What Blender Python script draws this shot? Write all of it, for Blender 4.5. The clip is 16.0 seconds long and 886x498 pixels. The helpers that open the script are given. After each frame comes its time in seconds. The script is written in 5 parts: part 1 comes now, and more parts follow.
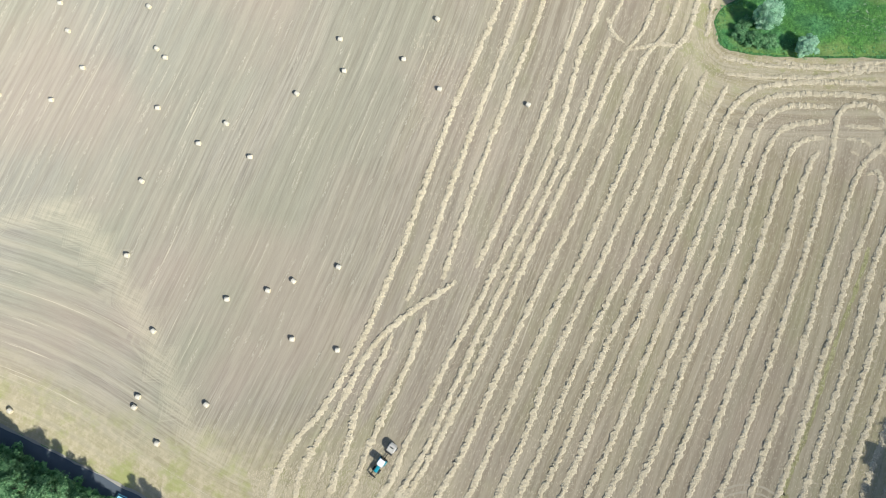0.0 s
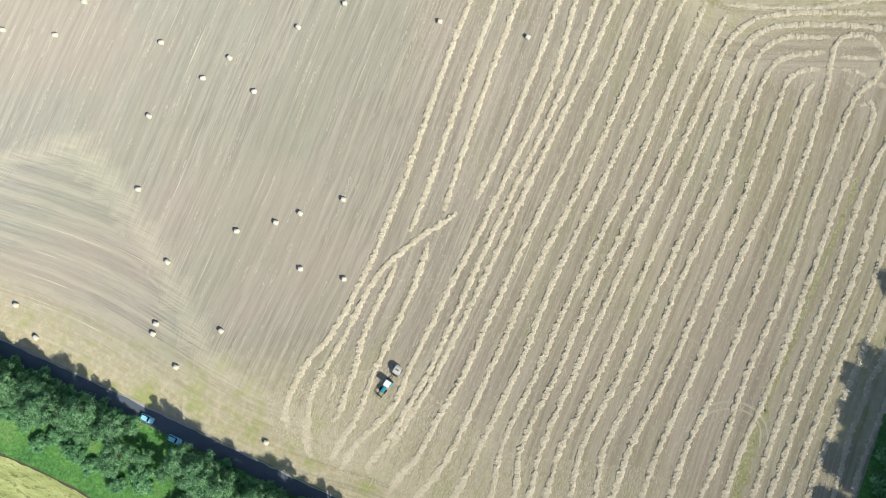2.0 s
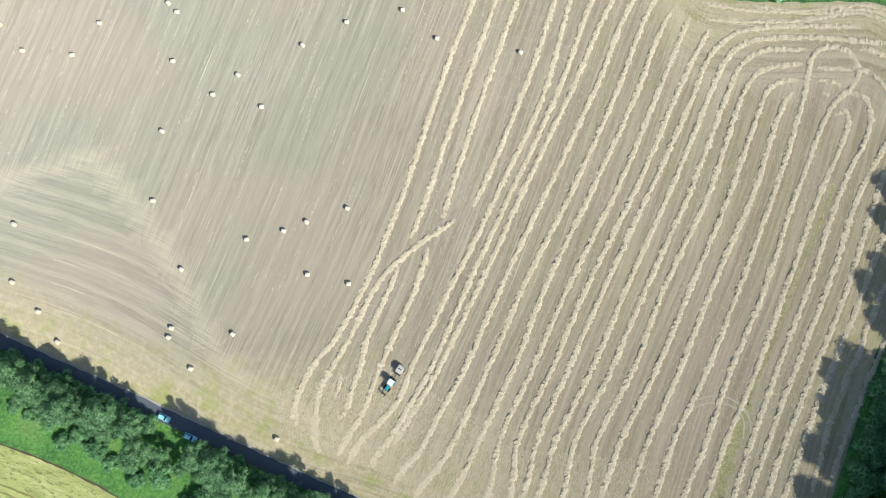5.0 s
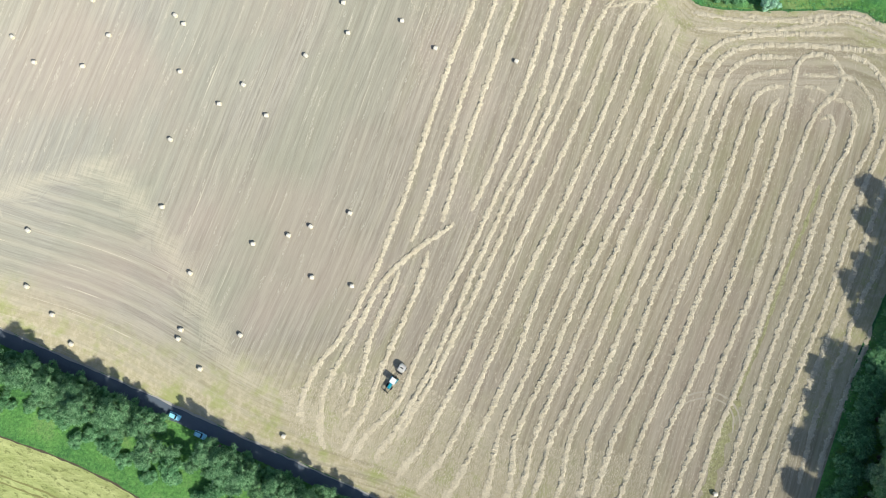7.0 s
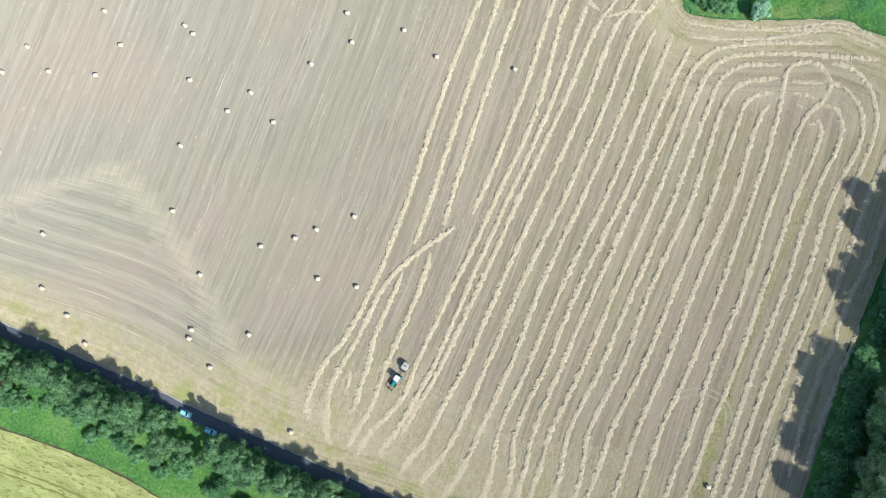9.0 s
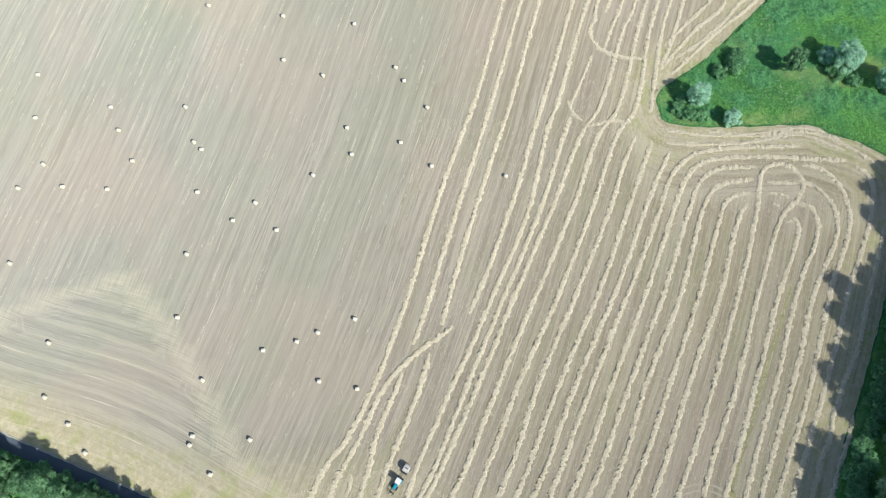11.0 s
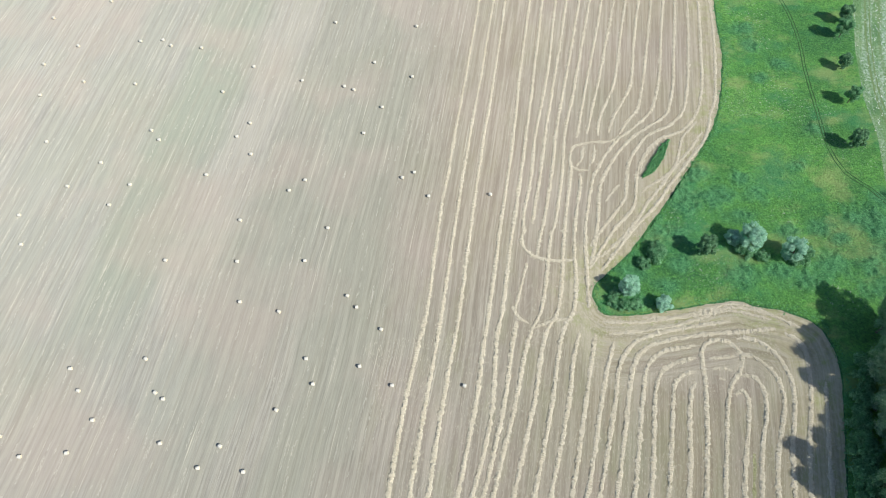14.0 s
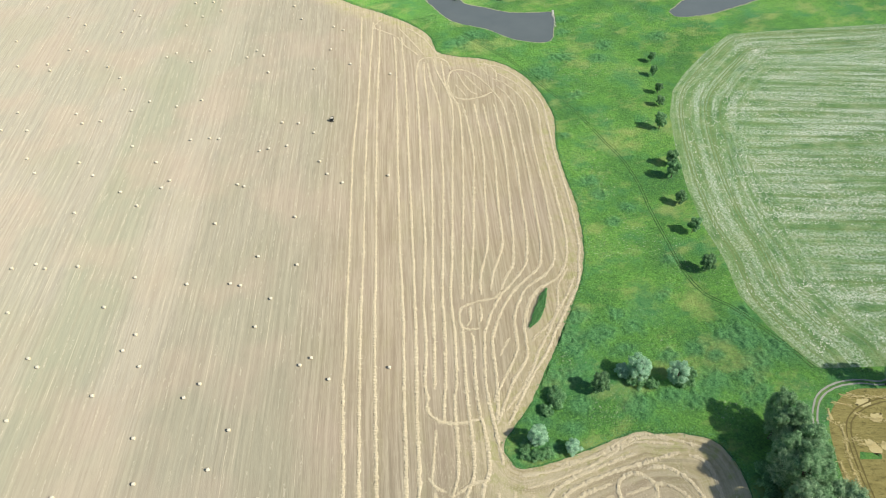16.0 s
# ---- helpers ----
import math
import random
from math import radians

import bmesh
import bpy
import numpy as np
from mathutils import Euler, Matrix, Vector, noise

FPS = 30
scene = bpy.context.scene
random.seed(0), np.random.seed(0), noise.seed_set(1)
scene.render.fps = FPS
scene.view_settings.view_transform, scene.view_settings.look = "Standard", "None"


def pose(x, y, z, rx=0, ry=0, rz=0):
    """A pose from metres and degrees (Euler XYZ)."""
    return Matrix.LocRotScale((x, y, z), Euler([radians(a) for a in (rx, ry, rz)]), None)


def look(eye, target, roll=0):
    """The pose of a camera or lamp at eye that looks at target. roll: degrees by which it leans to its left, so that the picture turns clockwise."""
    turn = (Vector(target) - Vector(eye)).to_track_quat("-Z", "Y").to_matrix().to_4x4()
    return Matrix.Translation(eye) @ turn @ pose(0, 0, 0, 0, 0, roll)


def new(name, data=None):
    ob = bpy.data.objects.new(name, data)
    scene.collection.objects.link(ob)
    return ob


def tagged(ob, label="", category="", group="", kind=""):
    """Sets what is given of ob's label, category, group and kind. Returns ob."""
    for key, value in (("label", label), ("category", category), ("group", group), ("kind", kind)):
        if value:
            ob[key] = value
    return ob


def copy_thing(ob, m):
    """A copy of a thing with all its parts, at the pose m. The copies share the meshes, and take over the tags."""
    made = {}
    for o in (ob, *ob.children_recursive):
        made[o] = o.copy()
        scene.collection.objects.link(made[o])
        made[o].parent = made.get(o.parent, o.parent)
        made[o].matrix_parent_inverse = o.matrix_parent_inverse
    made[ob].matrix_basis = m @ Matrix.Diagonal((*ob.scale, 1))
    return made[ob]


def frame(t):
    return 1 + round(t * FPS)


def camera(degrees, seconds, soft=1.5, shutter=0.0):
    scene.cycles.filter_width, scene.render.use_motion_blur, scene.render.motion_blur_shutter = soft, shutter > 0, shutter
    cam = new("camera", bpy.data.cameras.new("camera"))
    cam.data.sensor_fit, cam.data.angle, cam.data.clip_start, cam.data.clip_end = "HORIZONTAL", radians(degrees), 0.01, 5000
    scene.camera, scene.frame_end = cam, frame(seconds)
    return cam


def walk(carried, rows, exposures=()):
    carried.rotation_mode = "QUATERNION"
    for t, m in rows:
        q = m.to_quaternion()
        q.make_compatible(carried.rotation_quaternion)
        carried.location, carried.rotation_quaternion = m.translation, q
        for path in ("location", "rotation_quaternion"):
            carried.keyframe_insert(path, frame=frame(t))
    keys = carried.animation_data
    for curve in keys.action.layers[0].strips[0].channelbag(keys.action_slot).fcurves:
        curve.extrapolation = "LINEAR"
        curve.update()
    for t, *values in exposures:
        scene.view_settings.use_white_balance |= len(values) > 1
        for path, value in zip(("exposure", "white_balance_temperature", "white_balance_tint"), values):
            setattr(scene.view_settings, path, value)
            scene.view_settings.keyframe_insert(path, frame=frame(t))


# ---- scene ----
cam = camera(64.6, 16.0, soft=1.0)
PATH = [
    (0, (-0.034, -1.059, 179.268), (-0.073, -0.616, 177.318), -4.7),
    (0.5, (-0.13, -2.158, 180.642), (-0.169, -1.787, 178.678), -5.7),
    (1, (0.016, -2.155, 182.551), (-0.023, -1.867, 180.572), -7.6),
    (1.5, (-0.284, -1.867, 184.16), (-0.322, -1.62, 182.176), -8.7),
    (2, (0.02, -1.624, 185.944), (-0.022, -1.38, 183.959), -9.7),
    (3, (-0.017, -1.966, 189.524), (-0.058, -1.718, 187.54), -9.4),
    (4, (0.355, -1.892, 192.832), (0.311, -1.643, 190.848), -10.4),
    (6.5, (0.772, -1.294, 202.138), (0.729, -1.053, 200.153), -10.8),
    (7, (0.687, -1.279, 203.857), (0.646, -1.037, 201.872), -10.5),
    (8, (0.722, -1.634, 207.329), (0.682, -1.392, 205.344), -10.5),
    (8.5, (0.483, -1.903, 209.107), (0.443, -1.661, 207.122), -10.5),
    (9, (0.244, -2.171, 210.886), (0.204, -1.923, 208.902), -10.2),
    (9.5, (0.004, -2.44, 212.664), (-0.032, -2.136, 210.688), -8.0),
    (10, (-0.235, -2.708, 214.443), (-0.266, -2.327, 212.48), -6.1),
    (10.5, (-0.474, -2.977, 216.221), (-0.5, -2.521, 214.274), -4.8),
    (11, (-0.959, -3.305, 217.676), (-0.971, -2.777, 215.747), -3.7),
    (11.5, (-0.872, -3.359, 219.603), (-0.868, -2.762, 217.694), -3.1),
    (12, (-0.855, -3.028, 221.378), (-0.833, -2.361, 219.493), -2.6),
    (12.5, (-0.95, -2.68, 223.348), (-0.907, -1.94, 221.49), -2.2),
    (13, (-0.92, -2.312, 225.445), (-0.853, -1.478, 223.629), -1.9),
    (13.5, (-0.735, -1.761, 227.353), (-0.633, -0.831, 225.586), -1.6),
    (14, (-0.039, -1.25, 229.339), (0.126, -0.23, 227.627), -1.4),
    (14.5, (0.349, -1.142, 231.328), (0.612, -0.043, 229.678), -0.8),
    (15, (0.125, -2.317, 234.235), (0.488, -1.148, 232.654), -0.2),
    (15.5, (0.594, -2.321, 236.301), (1.049, -1.091, 234.791), 0.2),
    (16, (1.096, -2.258, 238.208), (1.639, -0.975, 236.773), 0.5),
]

# the picture grows warmer as the camera tips up
EXPOSURES = [(0.0, 0.19, 6400, 7), (2.0, 0.225, 6400, 7), (8.0, 0.29, 6300, 7), (11.0, 0.25, 6150, 7), (13.0, 0.19, 6150, 8), (14.0, 0.15, 6050, 8), (14.5, 0.15, 6250, 5), (15.2, 0.19, 6750, 4), (16.0, 0.22, 7150, 6)]
walk(cam, [(t, look(eye, target, roll)) for t, eye, target, roll in PATH], EXPOSURES)

# ---- light ----
SUN_WAY = Vector((-0.72, 0.69, 0.0)).normalized()      # the way the shadows fall
SUN_HEIGHT = radians(43)
world = bpy.data.worlds.new("sky")
scene.world = world
world.use_nodes = True
sky = world.node_tree.nodes.new("ShaderNodeTexSky")
sky.sky_type, sky.sun_disc = "NISHITA", False
sky.sun_elevation = SUN_HEIGHT
sky.sun_rotation = math.atan2(-SUN_WAY.x, -SUN_WAY.y)
background = world.node_tree.nodes["Background"]
world.node_tree.links.new(sky.outputs[0], background.inputs[0])
background.inputs[1].default_value = 0.10
lamp = bpy.data.lights.new("sun", "SUN")
lamp.energy, lamp.angle, lamp.color = 4.15, radians(0.55), (1.0, 0.95, 0.87)
sun = new("sun", lamp)
down = Vector((SUN_WAY.x * math.cos(SUN_HEIGHT), SUN_WAY.y * math.cos(SUN_HEIGHT), -math.sin(SUN_HEIGHT)))
sun.matrix_world = look((60, -60, 200), Vector((60, -60, 200)) + down)


# ---- materials ----
class Nodes:
    """A node material, written down as a chain of calls."""

    def __init__(self, name, rough=0.9, spec=0.2):
        self.m = bpy.data.materials.new(name)
        self.m.use_nodes = True
        self.t = self.m.node_tree
        self.bsdf = self.t.nodes["Principled BSDF"]
        self.bsdf.inputs["Roughness"].default_value = rough
        self.bsdf.inputs["Specular IOR Level"].default_value = spec
        self.bsdf.inputs["Diffuse Roughness"].default_value = 1.0 if rough > 0.85 else 0.0

    def node(self, kind, **values):
        n = self.t.nodes.new(kind)
        for k, v in values.items():
            n.inputs[k].default_value = v
        return n

    def link(self, a, b):
        self.t.links.new(a, b)
        return a

    def place(self):
        return self.node("ShaderNodeTexCoord").outputs["Object"]

    def stretched(self, source, size):
        n = self.node("ShaderNodeMapping", Scale=size)
        self.link(source, n.inputs["Vector"])
        return n.outputs[0]

    def noise(self, source, scale, detail=3.0, rough=0.55):
        n = self.node("ShaderNodeTexNoise", Scale=scale, Detail=detail, Roughness=rough)
        self.link(source, n.inputs["Vector"])
        return n.outputs["Fac"]

    def ramp(self, source, *stops):
        n = self.node("ShaderNodeValToRGB")
        e = n.color_ramp.elements
        while len(e) < len(stops):
            e.new(0.5)
        for el, (p, c) in zip(e, stops):
            el.position = p
            el.color = (*c, 1) if isinstance(c, tuple) else (c, c, c, 1)
        self.link(source, n.inputs[0])
        return n.outputs[0]

    def mix(self, factor, a, b, how="MIX"):
        n = self.t.nodes.new("ShaderNodeMix")
        n.data_type, n.blend_type = "RGBA", how
        for v, s in ((factor, n.inputs[0]), (a, n.inputs[6]), (b, n.inputs[7])):
            if isinstance(v, tuple):
                s.default_value = (*v, 1)
            elif isinstance(v, (int, float)):
                s.default_value = v
            else:
                self.link(v, s)
        return n.outputs[2]

    def maths(self, how, a, b=0.0):
        n = self.t.nodes.new("ShaderNodeMath")
        n.operation = how
        for v, s in ((a, n.inputs[0]), (b, n.inputs[1])):
            if isinstance(v, (int, float)):
                s.default_value = v
            else:
                self.link(v, s)
        return n.outputs[0]

    def attribute(self, name):
        n = self.t.nodes.new("ShaderNodeAttribute")
        n.attribute_name = name
        return n.outputs["Vector"]

    def split(self, v):
        n = self.t.nodes.new("ShaderNodeSeparateXYZ")
        self.link(v, n.inputs[0])
        return n.outputs

    def island(self):
        return self.t.nodes.new("ShaderNodeNewGeometry").outputs["Random Per Island"]

    def own(self):
        return self.t.nodes.new("ShaderNodeObjectInfo").outputs["Random"]

    def colour(self, c):
        if isinstance(c, tuple):
            self.bsdf.inputs["Base Color"].default_value = (*c, 1)
        else:
            self.link(c, self.bsdf.inputs["Base Color"])
        return self

    def bump(self, height, strength=0.5, distance=0.1):
        n = self.node("ShaderNodeBump", Strength=strength, Distance=distance)
        self.link(height, n.inputs["Height"])
        self.link(n.outputs[0], self.bsdf.inputs["Normal"])
        return self


def plain(name, c, rough=0.5, metal=0.0, spec=0.4, vary=0.12):
    n = Nodes(name, rough, spec)
    n.bsdf.inputs["Metallic"].default_value = metal
    p = n.place()
    f = n.noise(p, 1.7, 4)
    n.colour(n.mix(f, tuple(v * (1 - vary) for v in c), tuple(min(1, v * (1 + vary)) for v in c)))
    return n.m


def stubble_material():
    n = Nodes("straw_stubble", 0.95, 0.1)
    rows, turn = n.attribute("rows"), n.attribute("headland")
    mask = n.split(turn)[2]
    warm = n.split(rows)[2]
    place = n.place()

    def streaks(v):
        long = n.noise(n.stretched(v, (1.2, 0.014, 0)), 1.0, 4, 0.65)
        fine = n.noise(n.stretched(v, (2.4, 0.085, 0)), 1.0, 4, 0.7)
        bits = n.noise(n.stretched(v, (1.6, 0.016, 0)), 1.0, 4, 0.68)
        grain = n.noise(n.stretched(v, (2.6, 0.22, 0)), 1.0, 3, 0.75)
        return long, fine, bits, grain

    a, b = streaks(rows), streaks(turn)
    long = n.mix(mask, a[0], b[0])
    fine = n.mix(mask, a[1], b[1])
    bits = n.mix(mask, a[2], b[2])
    grain = n.mix(mask, a[3], b[3])
    base = n.ramp(long, (0.37, (0.30, 0.272, 0.225)), (0.5, (0.37, 0.342, 0.282)), (0.63, (0.45, 0.418, 0.34)))
    among = n.ramp(n.maths("MULTIPLY", n.maths("ADD", n.split(rows)[0], 40.0), 0.0125), (0.22, 0.0), (0.66, 1.0))
    crisp = n.maths("ADD", 0.62, n.maths("MULTIPLY", among, 0.38))
    base = n.mix(n.maths("MULTIPLY", crisp, n.ramp(fine, (0.48, 0.0), (0.62, 0.75))), base, (0.55, 0.50, 0.395))
    base = n.mix(n.maths("MULTIPLY", crisp, n.ramp(fine, (0.36, 0.70), (0.47, 0.0))), base, (0.215, 0.19, 0.145))
    passes = n.noise(n.stretched(rows, (0.17, 0.002, 0)), 1.0, 2, 0.5)
    base = n.mix(n.ramp(passes, (0.40, 0.30), (0.56, 0.0)), base, (0.33, 0.30, 0.22))
    base = n.mix(n.maths("MULTIPLY", among, 0.42), base, (0.345, 0.282, 0.205))
    right = n.ramp(n.maths("MULTIPLY", n.maths("ADD", n.split(rows)[0], 40.0), 0.005), (0.30, 0.0), (0.55, 0.6))
    base = n.mix(right, base, (0.43, 0.365, 0.225))
    moss = n.noise(n.stretched(rows, (0.12, 0.03, 0)), 1.0, 4, 0.65)
    base = n.mix(n.maths("MULTIPLY", among, n.ramp(moss, (0.50, 0.0), (0.62, 0.55))), base, (0.355, 0.34, 0.20))
    broad = n.noise(n.stretched(rows, (0.030, 0.0035, 0)), 1.0, 3, 0.5)
    base = n.mix(n.maths("MULTIPLY", n.ramp(broad, (0.46, 0.0), (0.58, 0.5)), n.maths("SUBTRACT", 1.0, n.maths("MULTIPLY", among, 0.8))), base, (0.345, 0.345, 0.262))
    base = n.mix(n.ramp(broad, (0.36, 0.35), (0.46, 0.0)), base, (0.45, 0.41, 0.335))
    # broad strips of regrowth and thin stand that follow the drill rows
    strip = n.maths("MULTIPLY", n.maths("ADD", n.split(rows)[0], n.maths("ADD", 145.0, n.maths("MULTIPLY", n.noise(place, 0.02, 4, 0.6), 30.0))), 0.01)
    north_part = n.ramp(n.maths("MULTIPLY", n.split(rows)[1], 0.004), (0.43, 0.0), (0.62, 1.0))
    for stops, share, tone in ((((0.26, 0.0), (0.38, 1.0), (0.56, 1.0), (0.67, 0.0)), 0.7, (0.30, 0.325, 0.22)), (((0.62, 0.0), (0.69, 1.0), (0.78, 1.0), (0.85, 0.0)), 0.35, (0.48, 0.43, 0.335)), (((0.82, 0.0), (0.90, 1.0), (0.96, 1.0), (1.0, 0.6)), 0.45, (0.30, 0.29, 0.22))):
        base = n.mix(n.maths("MULTIPLY", n.maths("MULTIPLY", north_part, share), n.ramp(strip, *stops)), base, tone)
    base = n.mix(n.maths("MULTIPLY", n.maths("MULTIPLY", north_part, among), 0.45), base, (0.465, 0.375, 0.275))
    # cool haze painted into the stubble colour: it greys towards the west
    base = n.mix(n.ramp(n.maths("MULTIPLY", n.split(rows)[0], -0.01), (0.25, 0.0), (1.0, 0.32)), base, (0.365, 0.37, 0.34))
    left = n.ramp(bits, (0.57, 0.0), (0.70, 0.34))
    base = n.mix(left, base, (0.62, 0.575, 0.44))
    wide = n.noise(place, 0.016, 3, 0.5)
    base = n.mix(n.ramp(wide, (0.50, 0.0), (0.64, 0.22)), base, (0.345, 0.355, 0.24))
    pink = n.noise(n.stretched(place, (1, 1, 1)), 0.021, 3, 0.5)
    base = n.mix(n.ramp(pink, (0.47, 0.0), (0.62, 0.5)), base, (0.445, 0.37, 0.305))
    base = n.mix(n.maths("MULTIPLY", warm, 0.72), base, (0.51, 0.455, 0.262))
    across = n.split(n.mix(mask, rows, turn))[0]
    wave = n.maths("SINE", n.maths("MULTIPLY", n.maths("ADD", across, n.maths("MULTIPLY", n.noise(place, 0.06, 2), 2.5)), 6.2832 / 5.5))
    base = n.mix(n.ramp(n.maths("MULTIPLY", wave, n.maths("ADD", 0.55, n.maths("MULTIPLY", mask, 0.45))), (0.25, 0.0), (0.95, 0.42)), base, (0.52, 0.48, 0.37))
    ridge = n.maths("MULTIPLY", n.maths("MULTIPLY", mask, n.maths("SUBTRACT", 1.0, mask)), n.ramp(fine, (0.40, 0.4), (0.60, 2.6)))
    base = n.mix(ridge, base, (0.60, 0.55, 0.41))
    litter = n.noise(n.stretched(place, (1.0, 0.8, 1)), 0.55, 5, 0.7)
    base = n.mix(n.maths("MULTIPLY", n.ramp(litter, (0.46, 0.0), (0.60, 0.75)), warm), base, (0.62, 0.555, 0.40))
    weed = n.noise(place, 0.14, 5, 0.65)
    base = n.mix(n.maths("MULTIPLY", n.ramp(weed, (0.50, 0.0), (0.64, 1.0)), n.maths("MULTIPLY", warm, 0.75)), base, (0.36, 0.40, 0.13))
    base = n.mix(n.maths("MULTIPLY", crisp, n.ramp(grain, (0.32, 0.26), (0.46, 0.0))), base, (0.20, 0.175, 0.135))
    base = n.mix(n.maths("MULTIPLY", crisp, n.ramp(grain, (0.55, 0.0), (0.68, 0.30))), base, (0.58, 0.535, 0.42))
    base = n.mix(n.ramp(bits, (0.645, 0.0), (0.69, 0.8)), base, (0.68, 0.63, 0.49))
    def drill(v):
        return n.noise(n.stretched(v, (0.85, 0.022, 0)), 1.0, 3, 0.6)
    drilled = n.mix(mask, drill(rows), drill(turn))
    keen = n.maths("ADD", 0.42, n.maths("MULTIPLY", among, 0.58))
    base = n.mix(n.maths("MULTIPLY", keen, n.ramp(drilled, (0.50, 0.0), (0.66, 0.34))), base, (0.62, 0.56, 0.43))
    base = n.mix(n.maths("MULTIPLY", keen, n.ramp(drilled, (0.34, 0.42), (0.50, 0.0))), base, (0.265, 0.22, 0.16))
    n.colour(base).bump(n.mix(0.5, fine, grain), 0.6, 0.15)
    return n.m


def straw_material():
    n = Nodes("dry_straw", 0.9, 0.15)
    p = n.place()
    f = n.noise(p, 3.4, 4, 0.75)
    w = n.noise(p, 0.11, 2)
    c = n.ramp(f, (0.32, (0.41, 0.355, 0.255)), (0.44, (0.60, 0.54, 0.41)), (0.62, (0.76, 0.69, 0.52)))
    c = n.mix(n.ramp(w, (0.4, 0.0), (0.7, 0.35)), c, (0.55, 0.48, 0.33))
    n.colour(c).bump(f, 0.8, 0.15)
    return n.m


def grass_material(name, tones, scale=1.0, flowers=0.0, rank=False):
    n = Nodes(name, 0.9, 0.2)
    p = n.place()
    f = n.noise(p, 0.022 * scale, 6, 0.62)
    g = n.noise(p, 0.33 * scale, 6, 0.72)
    h = n.noise(p, 1.15, 4, 0.8)
    c = n.ramp(f, (0.34, tones[0]), (0.45, tones[1]), (0.55, tones[2]), (0.70, tones[3]))
    c = n.mix(n.ramp(g, (0.36, 0.5), (0.52, 0.0)), c, tones[0])
    c = n.mix(n.ramp(g, (0.53, 0.0), (0.70, 0.3)), c, tones[3])
    c = n.mix(n.ramp(h, (0.36, 0.6), (0.51, 0.0)), c, tuple(v * 0.6 for v in tones[0]))
    c = n.mix(n.ramp(h, (0.53, 0.0), (0.64, 0.6)), c, tuple(v * 1.35 for v in tones[2]))
    if flowers:
        teal = n.noise(p, 0.045 * scale, 4, 0.6)
        c = n.mix(n.ramp(teal, (0.50, 0.0), (0.66, 0.7)), c, (tones[0][0] * 1.1, tones[0][1] * 1.35, tones[0][2] * 1.6))
        dry = n.noise(n.stretched(p, (1, 1.6, 1)), 0.031 * scale, 5, 0.65)
        c = n.mix(n.ramp(dry, (0.52, 0.0), (0.66, 0.7)), c, (0.34, 0.43, 0.15))
        d = n.maths("MULTIPLY", n.ramp(n.noise(p, 0.9, 2, 0.8), (0.60, 0.0), (0.70, 1.0)), n.ramp(n.noise(p, 0.03, 3), (0.5, 0.0), (0.62, flowers)))
        c = n.mix(d, c, (0.62, 0.66, 0.52))
    if rank:
        much = n.split(n.attribute("rank"))[0]
        c = n.mix(n.maths("MULTIPLY", much, 0.85), c, n.ramp(h, (0.38, (0.045, 0.165, 0.068)), (0.62, (0.135, 0.355, 0.14))))
    n.colour(c).bump(n.mix(0.7, g, h), 1.0, 1.1 if rank else 0.5)
    return n.m


def mown_material():
    """A green field with pale dry swards in broad rows."""
    n = Nodes("mown_meadow", 0.9, 0.2)
    p = n.place()
    edge_rows = n.attribute("rows")
    near = n.split(edge_rows)[2]
    v = n.node("ShaderNodeMapping", Rotation=(0, 0, radians(24)))
    n.link(p, v.inputs["Vector"])
    def rows_of(across, along):
        lines = n.maths("SINE", n.maths("MULTIPLY", n.maths("ADD", across, n.maths("MULTIPLY", n.noise(p, 0.05, 2), 3.0)), 6.2832 / 5.8))
        return lines
    mid, rim_rows = n.split(v.outputs[0]), n.split(edge_rows)
    lines = n.mix(near, rows_of(mid[1], mid[0]), rows_of(rim_rows[0], rim_rows[1]))
    row = n.mix(near, n.noise(n.stretched(v.outputs[0], (0.012, 0.13, 0)), 1.0, 4, 0.62), n.noise(n.stretched(edge_rows, (0.24, 0.012, 0)), 1.0, 4, 0.65))
    bits = n.noise(p, 0.75, 4, 0.8)
    wide = n.noise(n.stretched(v.outputs[0], (0.008, 0.02, 0)), 1.0, 4)
    c = n.ramp(n.noise(p, 0.09, 5, 0.7), (0.36, (0.12, 0.27, 0.10)), (0.5, (0.20, 0.365, 0.14)), (0.64, (0.32, 0.43, 0.21)))
    pale = n.maths("MULTIPLY", n.ramp(row, (0.43, 0.06), (0.56, 1.0)), n.ramp(bits, (0.43, 0.0), (0.55, 1.0)))
    pale = n.maths("MULTIPLY", pale, n.ramp(wide, (0.40, 0.65), (0.54, 1.0)))
    pale = n.maths("MULTIPLY", pale, n.maths("SUBTRACT", 1.0, n.maths("MULTIPLY", near, 0.3)))
    # the pale tone strengthens towards the north
    north_gain = n.ramp(n.maths("MULTIPLY", n.maths("ADD", n.split(p)[1], n.maths("MULTIPLY", n.noise(p, 0.012, 3), 90.0)), 0.0025), (0.42, 0.75), (0.80, 1.0))
    c = n.mix(n.maths("MULTIPLY", pale, north_gain), c, (0.80, 0.87, 0.77))
    c = n.mix(n.ramp(lines, (0.60, 0.0), (0.95, 0.45)), c, (0.22, 0.31, 0.12))
    c = n.mix(n.ramp(n.maths("MULTIPLY", rim_rows[0], 0.05), (0.45, 0.2), (0.75, 0.0)), c, (0.25, 0.36, 0.14))
    c = n.mix(n.ramp(n.noise(p, 1.3, 4, 0.75), (0.38, 0.65), (0.52, 0.0)), c, (0.07, 0.14, 0.04))
    n.colour(c).bump(bits, 0.6, 0.25)
    return n.m


